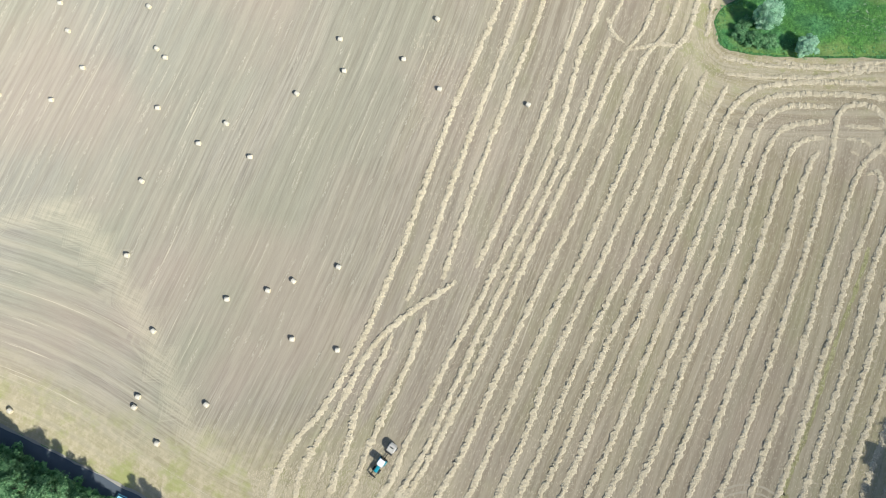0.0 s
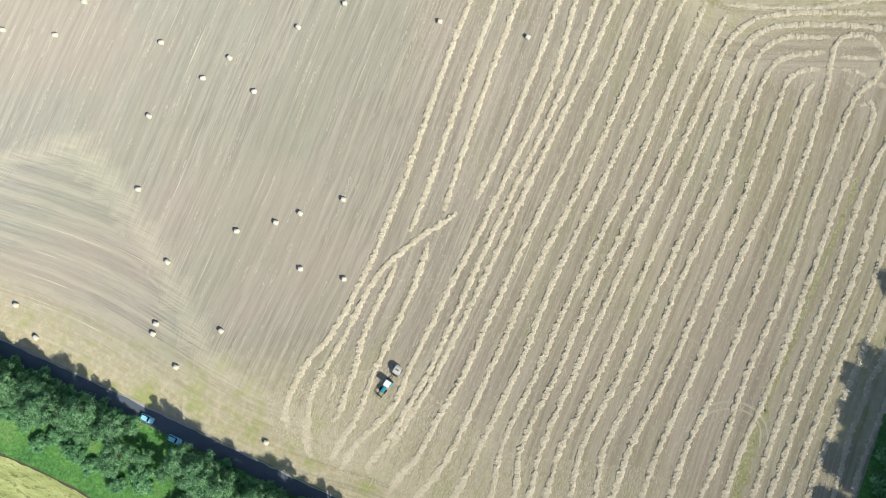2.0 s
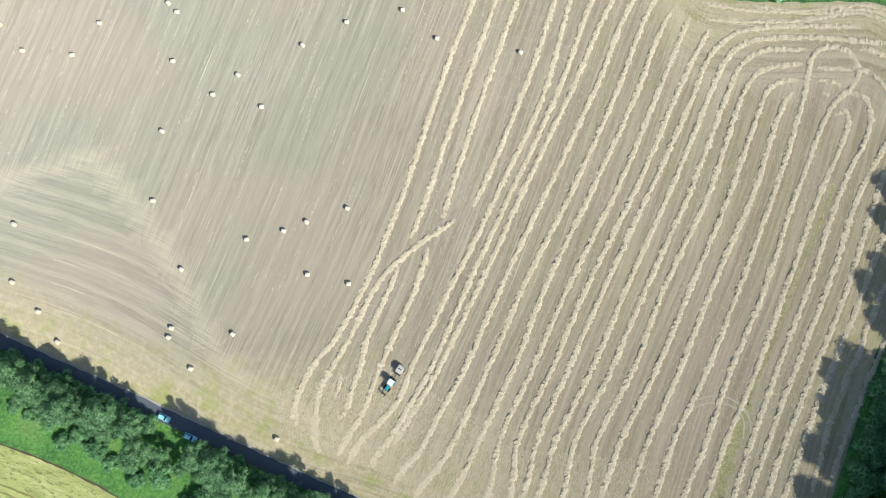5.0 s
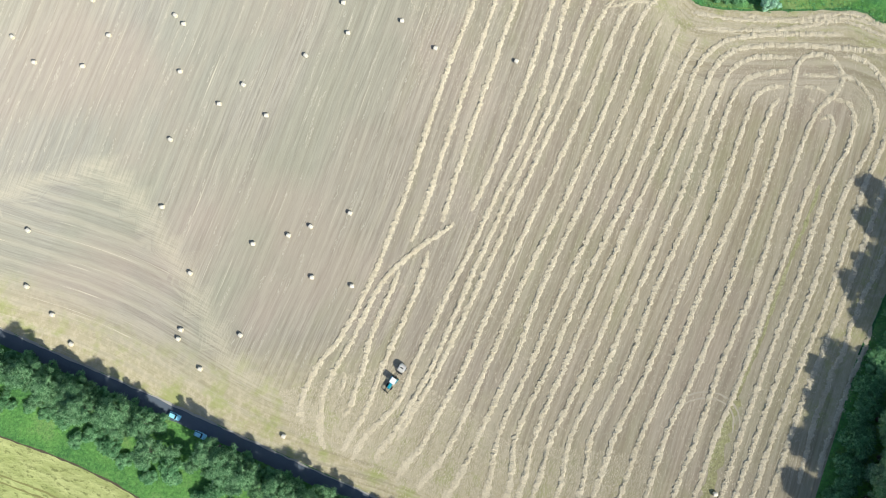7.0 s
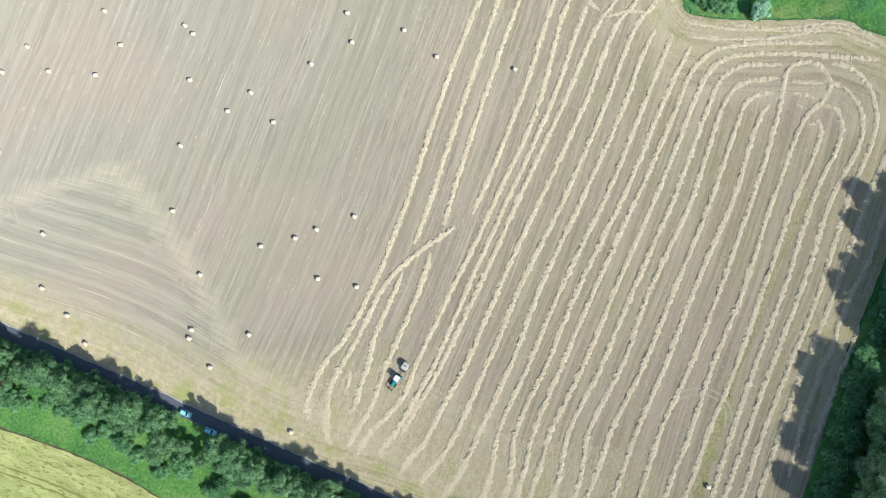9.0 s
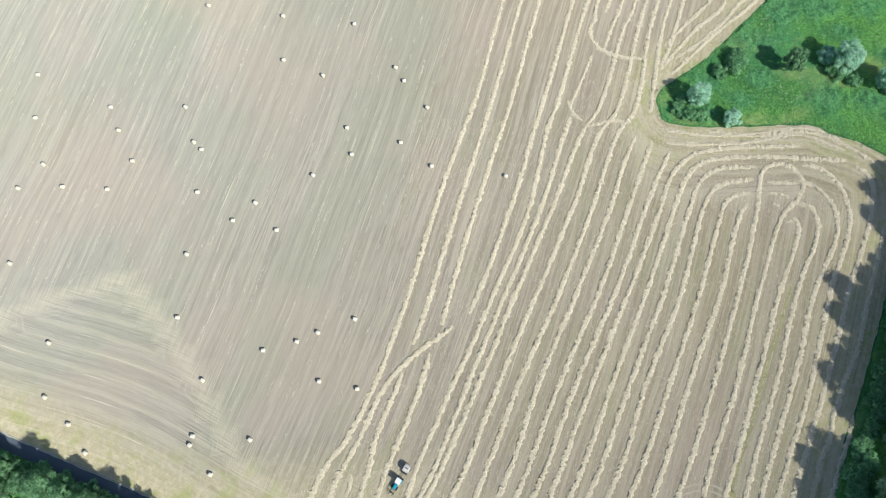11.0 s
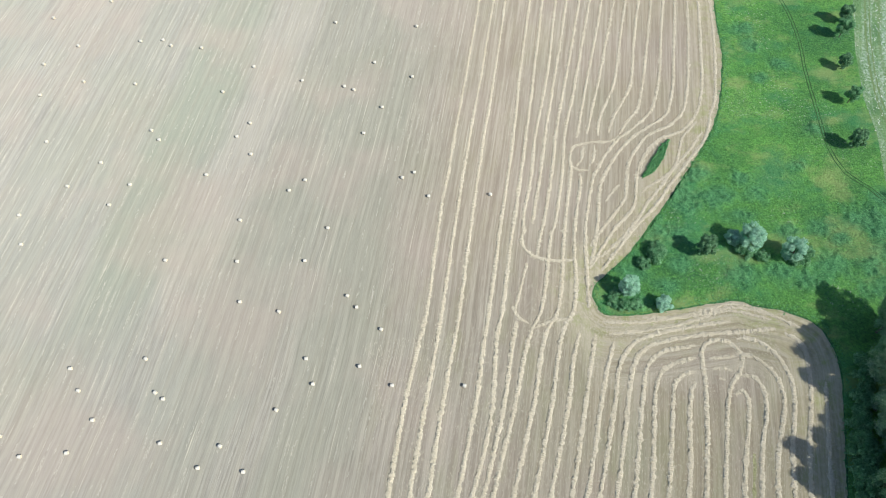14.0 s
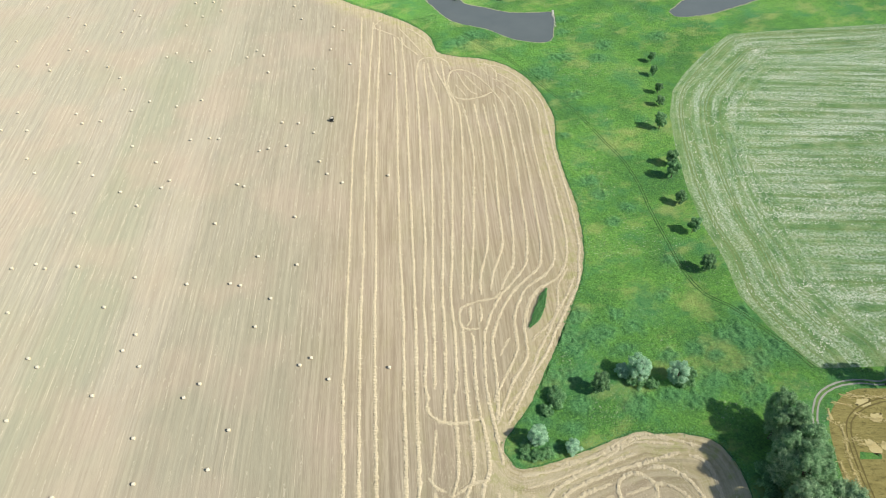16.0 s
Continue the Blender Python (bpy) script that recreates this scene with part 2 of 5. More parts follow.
def cereal_material(name, low, high, flat):
    n = Nodes(name, 0.9, 0.15)
    p = n.place()
    v = n.node("ShaderNodeMapping", Rotation=(0, 0, radians(24)))
    n.link(p, v.inputs["Vector"])
    f = n.noise(n.stretched(v.outputs[0], (0.35, 1.0, 0)), 0.35, 5, 0.65)
    w = n.noise(p, 0.05, 3)
    c = n.ramp(f, (0.35, low), (0.65, high))
    c = n.mix(n.ramp(w, (0.45, 0.0), (0.65, 0.6)), c, flat)
    swirl = n.noise(n.stretched(v.outputs[0], (0.5, 1.0, 0)), 0.9, 5, 0.7)
    c = n.mix(n.ramp(swirl, (0.53, 0.0), (0.62, 0.8)), c, tuple(v * 0.6 for v in low))
    n.colour(c).bump(n.mix(0.6, f, swirl), 1.0, 1.1)
    return n.m


def leaf_material(name, dark, light, sheen=0.35):
    n = Nodes(name, 0.75, 0.12)
    c = n.ramp(n.island(), (0.0, dark), (0.55, tuple((a + b) / 2 for a, b in zip(dark, light))), (1.0, light))
    c = n.mix(n.maths("MULTIPLY", n.own(), 0.3), c, tuple(v * 0.8 for v in dark))
    clump = n.noise(n.place(), 0.55, 2, 0.5)
    c = n.mix(n.ramp(clump, (0.52, 0.0), (0.66, 0.55)), c, light)
    c = n.mix(n.ramp(clump, (0.36, 0.45), (0.48, 0.0)), c, dark)
    n.colour(c)
    through_leaf = n.node("ShaderNodeBsdfTranslucent")
    n.link(c, through_leaf.inputs["Color"])
    both = n.node("ShaderNodeMixShader", Fac=0.3)
    n.link(n.bsdf.outputs[0], both.inputs[1])
    n.link(through_leaf.outputs[0], both.inputs[2])
    n.link(both.outputs[0], n.t.nodes["Material Output"].inputs["Surface"])
    return n.m


def asphalt_material():
    n = Nodes("worn_asphalt", 0.85, 0.3)
    p = n.place()
    f = n.noise(p, 1.4, 4)
    n.colour(n.mix(n.noise(p, 0.13, 3), n.mix(f, (0.065, 0.085, 0.115), (0.10, 0.125, 0.155)), (0.125, 0.15, 0.18)))
    n.bump(n.noise(p, 9, 2), 0.3, 0.02)
    return n.m


def water_material():
    n = Nodes("pond_water", 0.08, 0.5)
    p = n.place()
    n.colour(n.mix(n.noise(p, 0.05, 3), (0.105, 0.13, 0.14), (0.15, 0.175, 0.18)))
    n.bump(n.noise(p, 1.2, 3), 0.12, 0.05)
    return n.m


STUBBLE, STRAW = stubble_material(), straw_material()
GRASS = grass_material("meadow_grass", ((0.07, 0.21, 0.07), (0.115, 0.30, 0.075), (0.165, 0.40, 0.085), (0.25, 0.43, 0.125)), 1.0, 0.55)
SWARD = grass_material("meadow_sward", ((0.06, 0.185, 0.062), (0.10, 0.27, 0.066), (0.15, 0.37, 0.076), (0.235, 0.40, 0.118)), 1.0, 0.55, True)
VERGE = grass_material("tall_verge_grass", ((0.06, 0.17, 0.055), (0.095, 0.25, 0.065), (0.145, 0.33, 0.08), (0.26, 0.34, 0.14)), 2.2)
REED = grass_material("rank_reeds", ((0.05, 0.14, 0.055), (0.07, 0.19, 0.07), (0.09, 0.24, 0.075), (0.14, 0.30, 0.09)), 2.0)
MOWN = mown_material()
BARLEY = cereal_material("ripening_barley", (0.32, 0.36, 0.13), (0.53, 0.56, 0.25), (0.43, 0.49, 0.18))
WHEAT = cereal_material("ripe_wheat", (0.30, 0.265, 0.10), (0.43, 0.375, 0.155), (0.35, 0.31, 0.115))
ASPHALT, WATER = asphalt_material(), water_material()
GRAVEL = plain("pale_gravel", (0.42, 0.40, 0.36), 0.9, vary=0.2)
RUT_PALE = plain("pale_wheel_rut", (0.43, 0.44, 0.40), 0.95, vary=0.3)
EARTH = plain("bare_earth_edge", (0.10, 0.085, 0.055), 0.95, vary=0.4)
EARTH_PALE = plain("worn_turf", (0.20, 0.29, 0.11), 0.95, vary=0.25)
TRACK = plain("trodden_grass", (0.055, 0.135, 0.04), 0.95, vary=0.3)
LEAF_GREEN = leaf_material("ash_leaves", (0.06, 0.17, 0.072), (0.32, 0.55, 0.28))
LEAF_BUSH = leaf_material("bush_leaves", (0.085, 0.24, 0.10), (0.32, 0.58, 0.29))
LEAF_DARK = leaf_material("alder_leaves", (0.11, 0.27, 0.125), (0.41, 0.62, 0.36))
LEAF_SILVER = leaf_material("willow_leaves", (0.22, 0.46, 0.29), (0.62, 0.88, 0.66))
LEAF_GREY = leaf_material("poplar_leaves", (0.14, 0.30, 0.16), (0.49, 0.67, 0.43))
BARK = plain("grey_bark", (0.13, 0.11, 0.09), 0.95, vary=0.35)
WRAP = plain("net_wrapped_straw", (0.74, 0.69, 0.57), 0.8, vary=0.10)
BALE_END = plain("rolled_straw_end", (0.62, 0.54, 0.38), 0.95, vary=0.3)
TYRE = plain("black_rubber", (0.025, 0.025, 0.027), 0.8)
GLASS_DARK = plain("tinted_glass", (0.02, 0.026, 0.03), 0.06, spec=0.6)
TEAL = plain("teal_paint", (0.02, 0.30, 0.38), 0.35)
WHITE = plain("white_paint", (0.78, 0.79, 0.79), 0.4, vary=0.05)
PALE = plain("dusty_grey_paint", (0.56, 0.54, 0.49), 0.6, vary=0.12)
IRON = plain("dark_iron", (0.06, 0.06, 0.06), 0.6, metal=0.6)
CAR_BLUE = plain("sky_blue_car_paint", (0.33, 0.74, 0.97), 0.3, spec=0.5)
LAMP_GLASS = plain("clear_lamp_glass", (0.6, 0.62, 0.62), 0.15)
RED = plain("red_lamp_glass", (0.4, 0.03, 0.02), 0.3)
OLD_STRAW = plain("flattened_old_straw", (0.535, 0.50, 0.40), 0.95, vary=0.15)
WHITE_STONE = plain("pale_boulder", (0.60, 0.60, 0.56), 0.9, vary=0.2)
STONE = plain("bank_stones", (0.30, 0.34, 0.22), 0.9, vary=0.25)


# ---- building tools ----
def mesh_object(name, verts, faces, material, smooth=False):
    me = bpy.data.meshes.new(name)
    me.from_pydata([tuple(v) for v in verts], [], [tuple(f) for f in faces])
    me.materials.append(material)
    if smooth:
        me.shade_smooth()
    me.update()
    return new(name, me)


def part(name, bm, material, parent, label=""):
    me = bpy.data.meshes.new(name)
    bm.to_mesh(me)
    bm.free()
    me.materials.append(material)
    ob = new(name, me)
    ob.parent = parent
    return tagged(ob, label) if label else ob


def box(size, at, bevel=0.04, taper=1.0):
    bm = bmesh.new()
    bmesh.ops.create_cube(bm, size=1)
    for v in bm.verts:
        k = taper if v.co.z > 0 else 1.0
        v.co = Vector((v.co.x * size[0] * k, v.co.y * size[1] * k, v.co.z * size[2])) + Vector(at)
    if bevel:
        bmesh.ops.bevel(bm, geom=bm.edges[:], offset=bevel, segments=2, affect="EDGES", profile=0.6)
    return bm


def drum(radius, length, at, axis="x", sides=24, bevel=0.04, top=None):
    bm = bmesh.new()
    bmesh.ops.create_cone(bm, cap_ends=True, segments=sides, radius1=radius, radius2=radius if top is None else top, depth=length)
    if bevel:
        rim = [e for e in bm.edges if any(len(f.verts) > 4 for f in e.link_faces)]
        bmesh.ops.bevel(bm, geom=rim, offset=bevel, segments=2, affect="EDGES", profile=0.6)
    turn = {"x": pose(0, 0, 0, 0, 90, 0), "y": pose(0, 0, 0, 90, 0, 0), "z": Matrix.Identity(4)}[axis]
    bmesh.ops.transform(bm, matrix=Matrix.Translation(at) @ turn, verts=bm.verts)
    return bm


def spline(points, step):
    """Points at even steps along a smooth curve through the given ones."""
    p = [np.array(q, float) for q in points]
    p = [2 * p[0] - p[1]] + p + [2 * p[-1] - p[-2]]
    fine = []
    for a, b, c, d in zip(p, p[1:], p[2:], p[3:]):
        # centripetal knots keep uneven spacing from overshooting
        t1 = max(np.linalg.norm(b - a), 1e-3) ** 0.5
        t2 = t1 + max(np.linalg.norm(c - b), 1e-3) ** 0.5
        t3 = t2 + max(np.linalg.norm(d - c), 1e-3) ** 0.5
        for s in np.linspace(t1, t2, 14)[:-1]:
            a1 = (t1 - s) / t1 * a + s / t1 * b
            a2 = (t2 - s) / (t2 - t1) * b + (s - t1) / (t2 - t1) * c
            a3 = (t3 - s) / (t3 - t2) * c + (s - t2) / (t3 - t2) * d
            b1 = (t2 - s) / t2 * a1 + s / t2 * a2
            b2 = (t3 - s) / (t3 - t1) * a2 + (s - t1) / (t3 - t1) * a3
            fine.append((t2 - s) / (t2 - t1) * b1 + (s - t1) / (t2 - t1) * b2)
    fine.append(p[-2])
    fine = np.array(fine)
    run = np.concatenate([[0], np.cumsum(np.linalg.norm(np.diff(fine, axis=0), axis=1))])
    at = np.arange(0, run[-1], step)
    return np.column_stack([np.interp(at, run, fine[:, 0]), np.interp(at, run, fine[:, 1])])


def sides_of(line):
    d = np.gradient(line, axis=0)
    d /= np.linalg.norm(d, axis=1)[:, None] + 1e-9
    return np.column_stack([-d[:, 1], d[:, 0]])


def sheet(name, outline, z, material, cut=0.0):
    """A flat sheet with the given outline, cut into squares of that size."""
    bm = bmesh.new()
    f = bm.faces.new([bm.verts.new((x, y, z)) for x, y in outline])
    if f.normal.z < 0:
        f.normal_flip()
    bmesh.ops.triangulate(bm, faces=bm.faces[:])
    if cut:
        xs, ys = [p[0] for p in outline], [p[1] for p in outline]
        for k, lo, hi in ((0, min(xs), max(xs)), (1, min(ys), max(ys))):
            at = lo + cut
            while at < hi:
                n = Vector((1, 0, 0)) if k == 0 else Vector((0, 1, 0))
                bmesh.ops.bisect_plane(bm, geom=bm.verts[:] + bm.edges[:] + bm.faces[:], plane_co=n * at, plane_no=n, dist=1e-4)
                at += cut
    bmesh.ops.recalc_face_normals(bm, faces=bm.faces[:])
    if sum(g.normal.z for g in bm.faces) < 0:
        bmesh.ops.reverse_faces(bm, faces=bm.faces[:])
    me = bpy.data.meshes.new(name)
    bm.to_mesh(me)
    bm.free()
    me.materials.append(material)
    return tagged(new(name, me), kind="structure")


def band(name, line, width, z, material, ragged=0.0, step=2.0, seed=1, crown=0.0):
    """A strip along a line: a road, a path, a verge."""
    rnd = np.random.RandomState(seed)
    c = spline(line, step)
    n = sides_of(c)
    k = len(c)
    w1, w2 = (width / 2 + ragged * rnd.uniform(-1, 1, k) for _ in range(2))
    verts = np.vstack([np.column_stack([c + n * w1[:, None], np.full(k, z)]), np.column_stack([c, np.full(k, z + crown)]), np.column_stack([c - n * w2[:, None], np.full(k, z)])])
    faces = [(j * k + i, (j + 1) * k + i, (j + 1) * k + i + 1, j * k + i + 1) for j in range(2) for i in range(k - 1)]
    return mesh_object(name, verts, faces, material)


# ---- ground ----
def inside(x, y, outline):
    hit = False
    for (x1, y1), (x2, y2) in zip(outline, outline[1:] + outline[:1]):
        if (y1 > y) != (y2 > y) and x < (x2 - x1) * (y - y1) / (y2 - y1) + x1:
            hit = not hit
    return hit


ground = sheet("ground", [(-2400, -2400), (2400, -2400), (2400, 2400), (-2400, 2400)], 0.0, GRASS)
tagged(ground, "green summer meadow grass with lighter worn patches", "meadow")

ROAD = [(-410, 121), (-230, 42.6), (-135.8, 0.2), (-84.2, -22.4), (-24.1, -49.4), (20, -68), (160, -130)]
MEADOW_EDGE = spline([(108.2, 519.1), (115.5, 483.1), (125.6, 460.2), (141.5, 438.5), (154.2, 416.1), (159.3, 397.5), (157.1, 377.2), (163.7, 369.3), (182.2, 357.3), (191.8, 343.9), (196.9, 322.9), (194.9, 297.4), (190.4, 280.9), (181.6, 264.3), (173.4, 241), (166.2, 214.9), (158.4, 196), (149.7, 179.2), (141.9, 169), (126, 152.5), (113.1, 139.9), (101.7, 129.5), (89.5, 119), (80.3, 113), (73.1, 107.7), (73.3, 99.2), (75.2, 97), (82.7, 95.6), (94.6, 94.7), (111, 94.5), (125, 93.5), (126.3, 91.8), (139.3, 86), (147.6, 78.5), (149, 71.2), (147.2, 60.6), (141.5, 47.5), (119.4, 0.1), (116.5, -4.8), (112.8, -11.2), (108.5, -23.9), (103.5, -36.5), (98.5, -48.8), (88, -75), (75, -92)], 3.0)
north = [(-430, 860), (-20, 760)]
road_edge = [(x + 0.405 * 3.1, y + 0.914 * 3.1) for x, y in ROAD[-2::-1]]
FIELD = [tuple(p) for p in MEADOW_EDGE] + road_edge + north
field = sheet("stubble_field", FIELD, 0.02, STUBBLE, cut=5.0)
tagged(field, "pale harvested stubble field with long drill rows", "field")

# the line that the combine followed first, and the headland beside the road
SPINE_Y = [-120, -30, -10, 14, 40, 69, 96, 140, 178, 230, 300, 343, 470, 600]
SPINE_X = [-76, -44, -36, -25, -14.7, -4.7, 5.4, 19.6, 33, 50.9, 74.9, 91.3, 132, 174]
TURN_EDGE = [(-172.4, 28.7), (-138.4, 42), (-121.2, 47.2), (-103.9, 50.1), (-91.2, 35.8), (-80.4, 18.4), (-69.8, -0.2), (-63.7, -11), (-51.1, -18.5), (-34.5, -27.1), (-18.1, -37.4), (-3.7, -48)]
turn_at = np.array([((x + 84.2) * 0.914 - (y + 22.1) * 0.405, (x + 84.2) * 0.405 + (y + 22.1) * 0.914) for x, y in TURN_EDGE])
me = field.data
rows = me.attributes.new("rows", "FLOAT_VECTOR", "POINT")
headland = me.attributes.new("headland", "FLOAT_VECTOR", "POINT")
edge = np.array(MEADOW_EDGE)
for i, v in enumerate(me.vertices):
    x, y = v.co.x, v.co.y
    across = (x - np.interp(y, SPINE_Y, SPINE_X)) * 0.94
    along_road, from_road = (x + 84.2) * 0.914 - (y + 22.1) * 0.405, (x + 84.2) * 0.405 + (y + 22.1) * 0.914
    limit = np.interp(along_road, turn_at[:, 0], turn_at[:, 1])
    m = min(1.0, max(0.0, 0.5 + (limit - from_road) / 6))
    near = np.min(np.hypot(edge[:, 0] - x, edge[:, 1] - y))
    warm = max(min(1.0, max(0.0, 1.15 - (from_road - 4) / (14 + max(0.0, min(20.0, along_road * 0.42))))), min(0.85, max(0.0, 1.25 - near / 16)) if -30 < y < 125 else min(0.6, max(0.0, 1 - near / 16)) if y > -30 else 0.0)
    rows.data[i].vector = (across, y * 1.07, warm)
    sweep = [from_road + 2.2 * math.sin(along_road / 17), along_road, m]
    if x > 62 and 30 < y < 112:
        k = min(1.0, max(0.0, (27 - near) / 5)) * min(1.0, max(0.0, (x - 62) / 8)) * min(1.0, max(0.0, (y - 55) / 12))
        if k > 0:
            sweep = [near, x, k]
    headland.data[i].vector = sweep

road = tagged(band("road", [(x + 0.405 * 0.7, y + 0.914 * 0.7) for x, y in ROAD], 4.0, 0.05, ASPHALT, 0.12, crown=0.06), "narrow grey asphalt country road in the shade", "road", kind="structure")
for way, w in ((2.85, 0.55), (-2.1, 1.5)):
    line = [(x + 0.405 * way, y + 0.914 * way) for x, y in ROAD]
    tagged(band("verge", line, w, 0.075, GRAVEL if way > 0 else VERGE, 0.22, seed=3), "dusty gravel road verge with sparse dry grass" if way > 0 else "strip of tall green roadside grass", "verge", kind="structure")

BARLEY_EDGE = [(-420, 70), (-134.1, -27.9), (-117.1, -33.8), (-100.1, -41.1), (-88.3, -47.6), (0, -95), (120, -160)]
barley = sheet("barley_field", BARLEY_EDGE + [(60, -420), (-620, -260)], 0.03, BARLEY, 0)
tagged(barley, "yellow-green ripening barley field with lodged patches", "field")
tagged(sheet("verge", [(x - 0.405 * 1.2, y - 0.914 * 1.2) for x, y in ROAD] + BARLEY_EDGE[::-1], 0.02, VERGE), "rough green strip between road and barley", "verge")
tagged(band("verge", BARLEY_EDGE, 0.5, 0.05, EARTH, 0.2, seed=5), "dark bare furrow along the barley", "furrow", kind="structure")

MOWN_EDGE = [(517.6, 284), (459.4, 295.3), (392.5, 313.9), (348.8, 324.9), (320.7, 312.5), (290.4, 295.3), (272.4, 282.1), (256.8, 262.9), (240.5, 234.7), (226, 204.6), (215.7, 176.8), (211.1, 155.9), (202.5, 133.2), (202.7, 114.9), (205.4, 94.2), (207.7, 89.7), (233.4, 80.3), (420, 40), (700, 200), (760, 330)]
mown = sheet("mown_field", MOWN_EDGE, 0.03, MOWN, 9.0)
hay_rows = mown.data.attributes.new("rows", "FLOAT_VECTOR", "POINT")
rim = spline(MOWN_EDGE[:16], 3.0)
for i, v in enumerate(mown.data.vertices):
    d = np.hypot(rim[:, 0] - v.co.x, rim[:, 1] - v.co.y)
    hay_rows.data[i].vector = (d.min(), 3.0 * int(d.argmin()), min(1.0, max(0.0, (46 - d.min()) / 12)))
tagged(mown, "mown green field with pale rows of drying hay", "field")
WHEAT_EDGE = [(225, 72.3), (212.3, 76.7), (200.8, 74.5), (193.2, 69.5), (186.7, 60.7), (181.2, 50.8), (177.3, 42.8), (172, 20), (178, -60), (420, -60), (420, 60)]
WHEAT_EDGE = [tuple(p) for p in spline(WHEAT_EDGE[:8], 2.0)] + WHEAT_EDGE[8:]
tagged(sheet("wheat_field", WHEAT_EDGE, 0.03, WHEAT), "golden ripe wheat field with lodged patches", "field")
LANE = [(187.2, 70.2), (189.8, 73.6), (197.5, 79.5), (207.8, 81.1), (217.4, 78.9), (227.4, 74.5), (260, 84), (420, 30)]
tagged(band("lane", LANE, 2.6, 0.05, VERGE, 0.2, crown=0.03), "grassy farm lane round the wheat", "lane", kind="structure")
lane_line = spline(LANE, 3.0)
lane_side = sides_of(lane_line)
for s in (-0.85, 0.85):
    tagged(band("rut", [tuple(p) for p in lane_line + lane_side * s], 0.75, 0.095, RUT_PALE, 0.12), "pale gravel wheel rut of the farm lane", "lane", kind="structure")
LODGED = plain("lodged_pale_straw", (0.68, 0.60, 0.33), 0.95, vary=0.2)
RUT = plain("crop_wheel_rut", (0.20, 0.165, 0.06), 0.95, vary=0.3)
PRESSED = plain("barley_wheel_rut", (0.25, 0.25, 0.09), 0.95, vary=0.3)


def blob(name, x, y, rx, ry, z, material, seed, label):
    rnd = random.Random(seed)
    n = 26
    return tagged(sheet(name, [(x + rx * math.cos(2 * math.pi * i / n) * rnd.uniform(0.6, 1.15), y + ry * math.sin(2 * math.pi * i / n) * rnd.uniform(0.6, 1.15)) for i in range(n)], z, material), label, "crop patch")


TRAM = [(229, 67), (214.8, 69.3), (206.5, 68.9), (199.9, 66.3), (194.7, 60.4), (189.8, 51.3), (185.2, 41.3), (181.4, 32.8)]
tram_line = spline(TRAM, 2.0)
tram_side = sides_of(tram_line)
for s in (-0.8, 0.8):
    tagged(band("wheel_rut", [tuple(p) for p in tram_line + tram_side * s], 0.6, 0.06, RUT, 0.12), "dark wheel rut through the wheat", "wheel rut", kind="structure")
for x, y, rx, ry, seed in ((211.4, 70.8, 3.6, 2.2, 1), (211, 63.9, 3.2, 1.9, 2), (200.6, 54.6, 2.4, 4.2, 3), (206, 52.6, 3.0, 2.6, 4), (195.1, 71.4, 0.9, 2.0, 5)):
    blob("lodged_patch", x, y, rx, ry, 0.05 + 0.004 * seed, LODGED, seed, "pale patch of wheat laid flat by wind")


def flattened_wheat(line, wide, seed):
    """Wheat that lies in pale tangled sheaves along a line."""
    g = np.random.RandomState(seed)
    c = spline(line, 0.12)
    side = sides_of(c)
    p = c + side * g.normal(0, wide / 2, len(c))[:, None] * np.clip(0.4 + np.sin(np.arange(len(c)) / 9.0 + seed), 0.25, 1.3)[:, None]
    turn = radians(-40) + g.normal(0, 0.5, len(p))
    run = np.column_stack([np.cos(turn), np.sin(turn)]) * g.uniform(0.3, 0.9, len(p))[:, None]
    flat = np.column_stack([-run[:, 1], run[:, 0]]) * g.uniform(0.12, 0.25, len(p))[:, None]
    z = g.uniform(0.09, 0.3, len(p))
    verts = np.stack([np.column_stack([p - run, z]), np.column_stack([p - flat, z + 0.1]), np.column_stack([p + run, z]), np.column_stack([p + flat, z + 0.1])], 1).reshape(-1, 3)
    k = 4 * np.arange(len(p))
    return tagged(mesh_object("flattened_wheat", verts, np.column_stack([k, k + 1, k + 2, k + 3]).tolist(), LODGED), "pale tangled wheat lying flat beside the wheel ruts", "wheat", kind="stuff")


for line, wide, seed in (([(196.6, 67.5), (194, 63), (191.1, 58.6), (187.5, 53), (185, 47), (182.6, 42.3), (179, 35)], 1.3, 1), ([(184.4, 55.6), (183.2, 52), (181.8, 48.3)], 1.2, 2), ([(196.6, 74), (194.6, 70.8), (193.2, 68.4)], 0.9, 3), ([(205.6, 77), (211, 74), (218, 70.8), (226, 68)], 1.6, 4), ([(204.6, 68.4), (208, 65), (212, 62), (218, 61)], 1.4, 5), ([(195.6, 60.4), (199, 56), (203, 54.6), (208, 54)], 1.8, 6), ([(200, 75.5), (203.5, 73.4), (206, 71.4)], 0.8, 7)):
    flattened_wheat(line, wide, seed)
tagged(sheet("weed_patch", [(194.2, 55.2), (201.1, 51.6), (199.5, 49.8), (192, 52.9)], 0.062, GRASS), "small green weedy gap in the wheat", "weeds")
for d in (11.0, 25.0):
    for s in (-0.9, 0.9):
        tagged(band("wheel_rut", [(x - 0.405 * (d + s), y - 0.914 * (d + s)) for x, y in BARLEY_EDGE], 0.5, 0.06, PRESSED, 0.16, seed=int(d)), "dark wheel rut through the barley", "wheel rut", kind="structure")
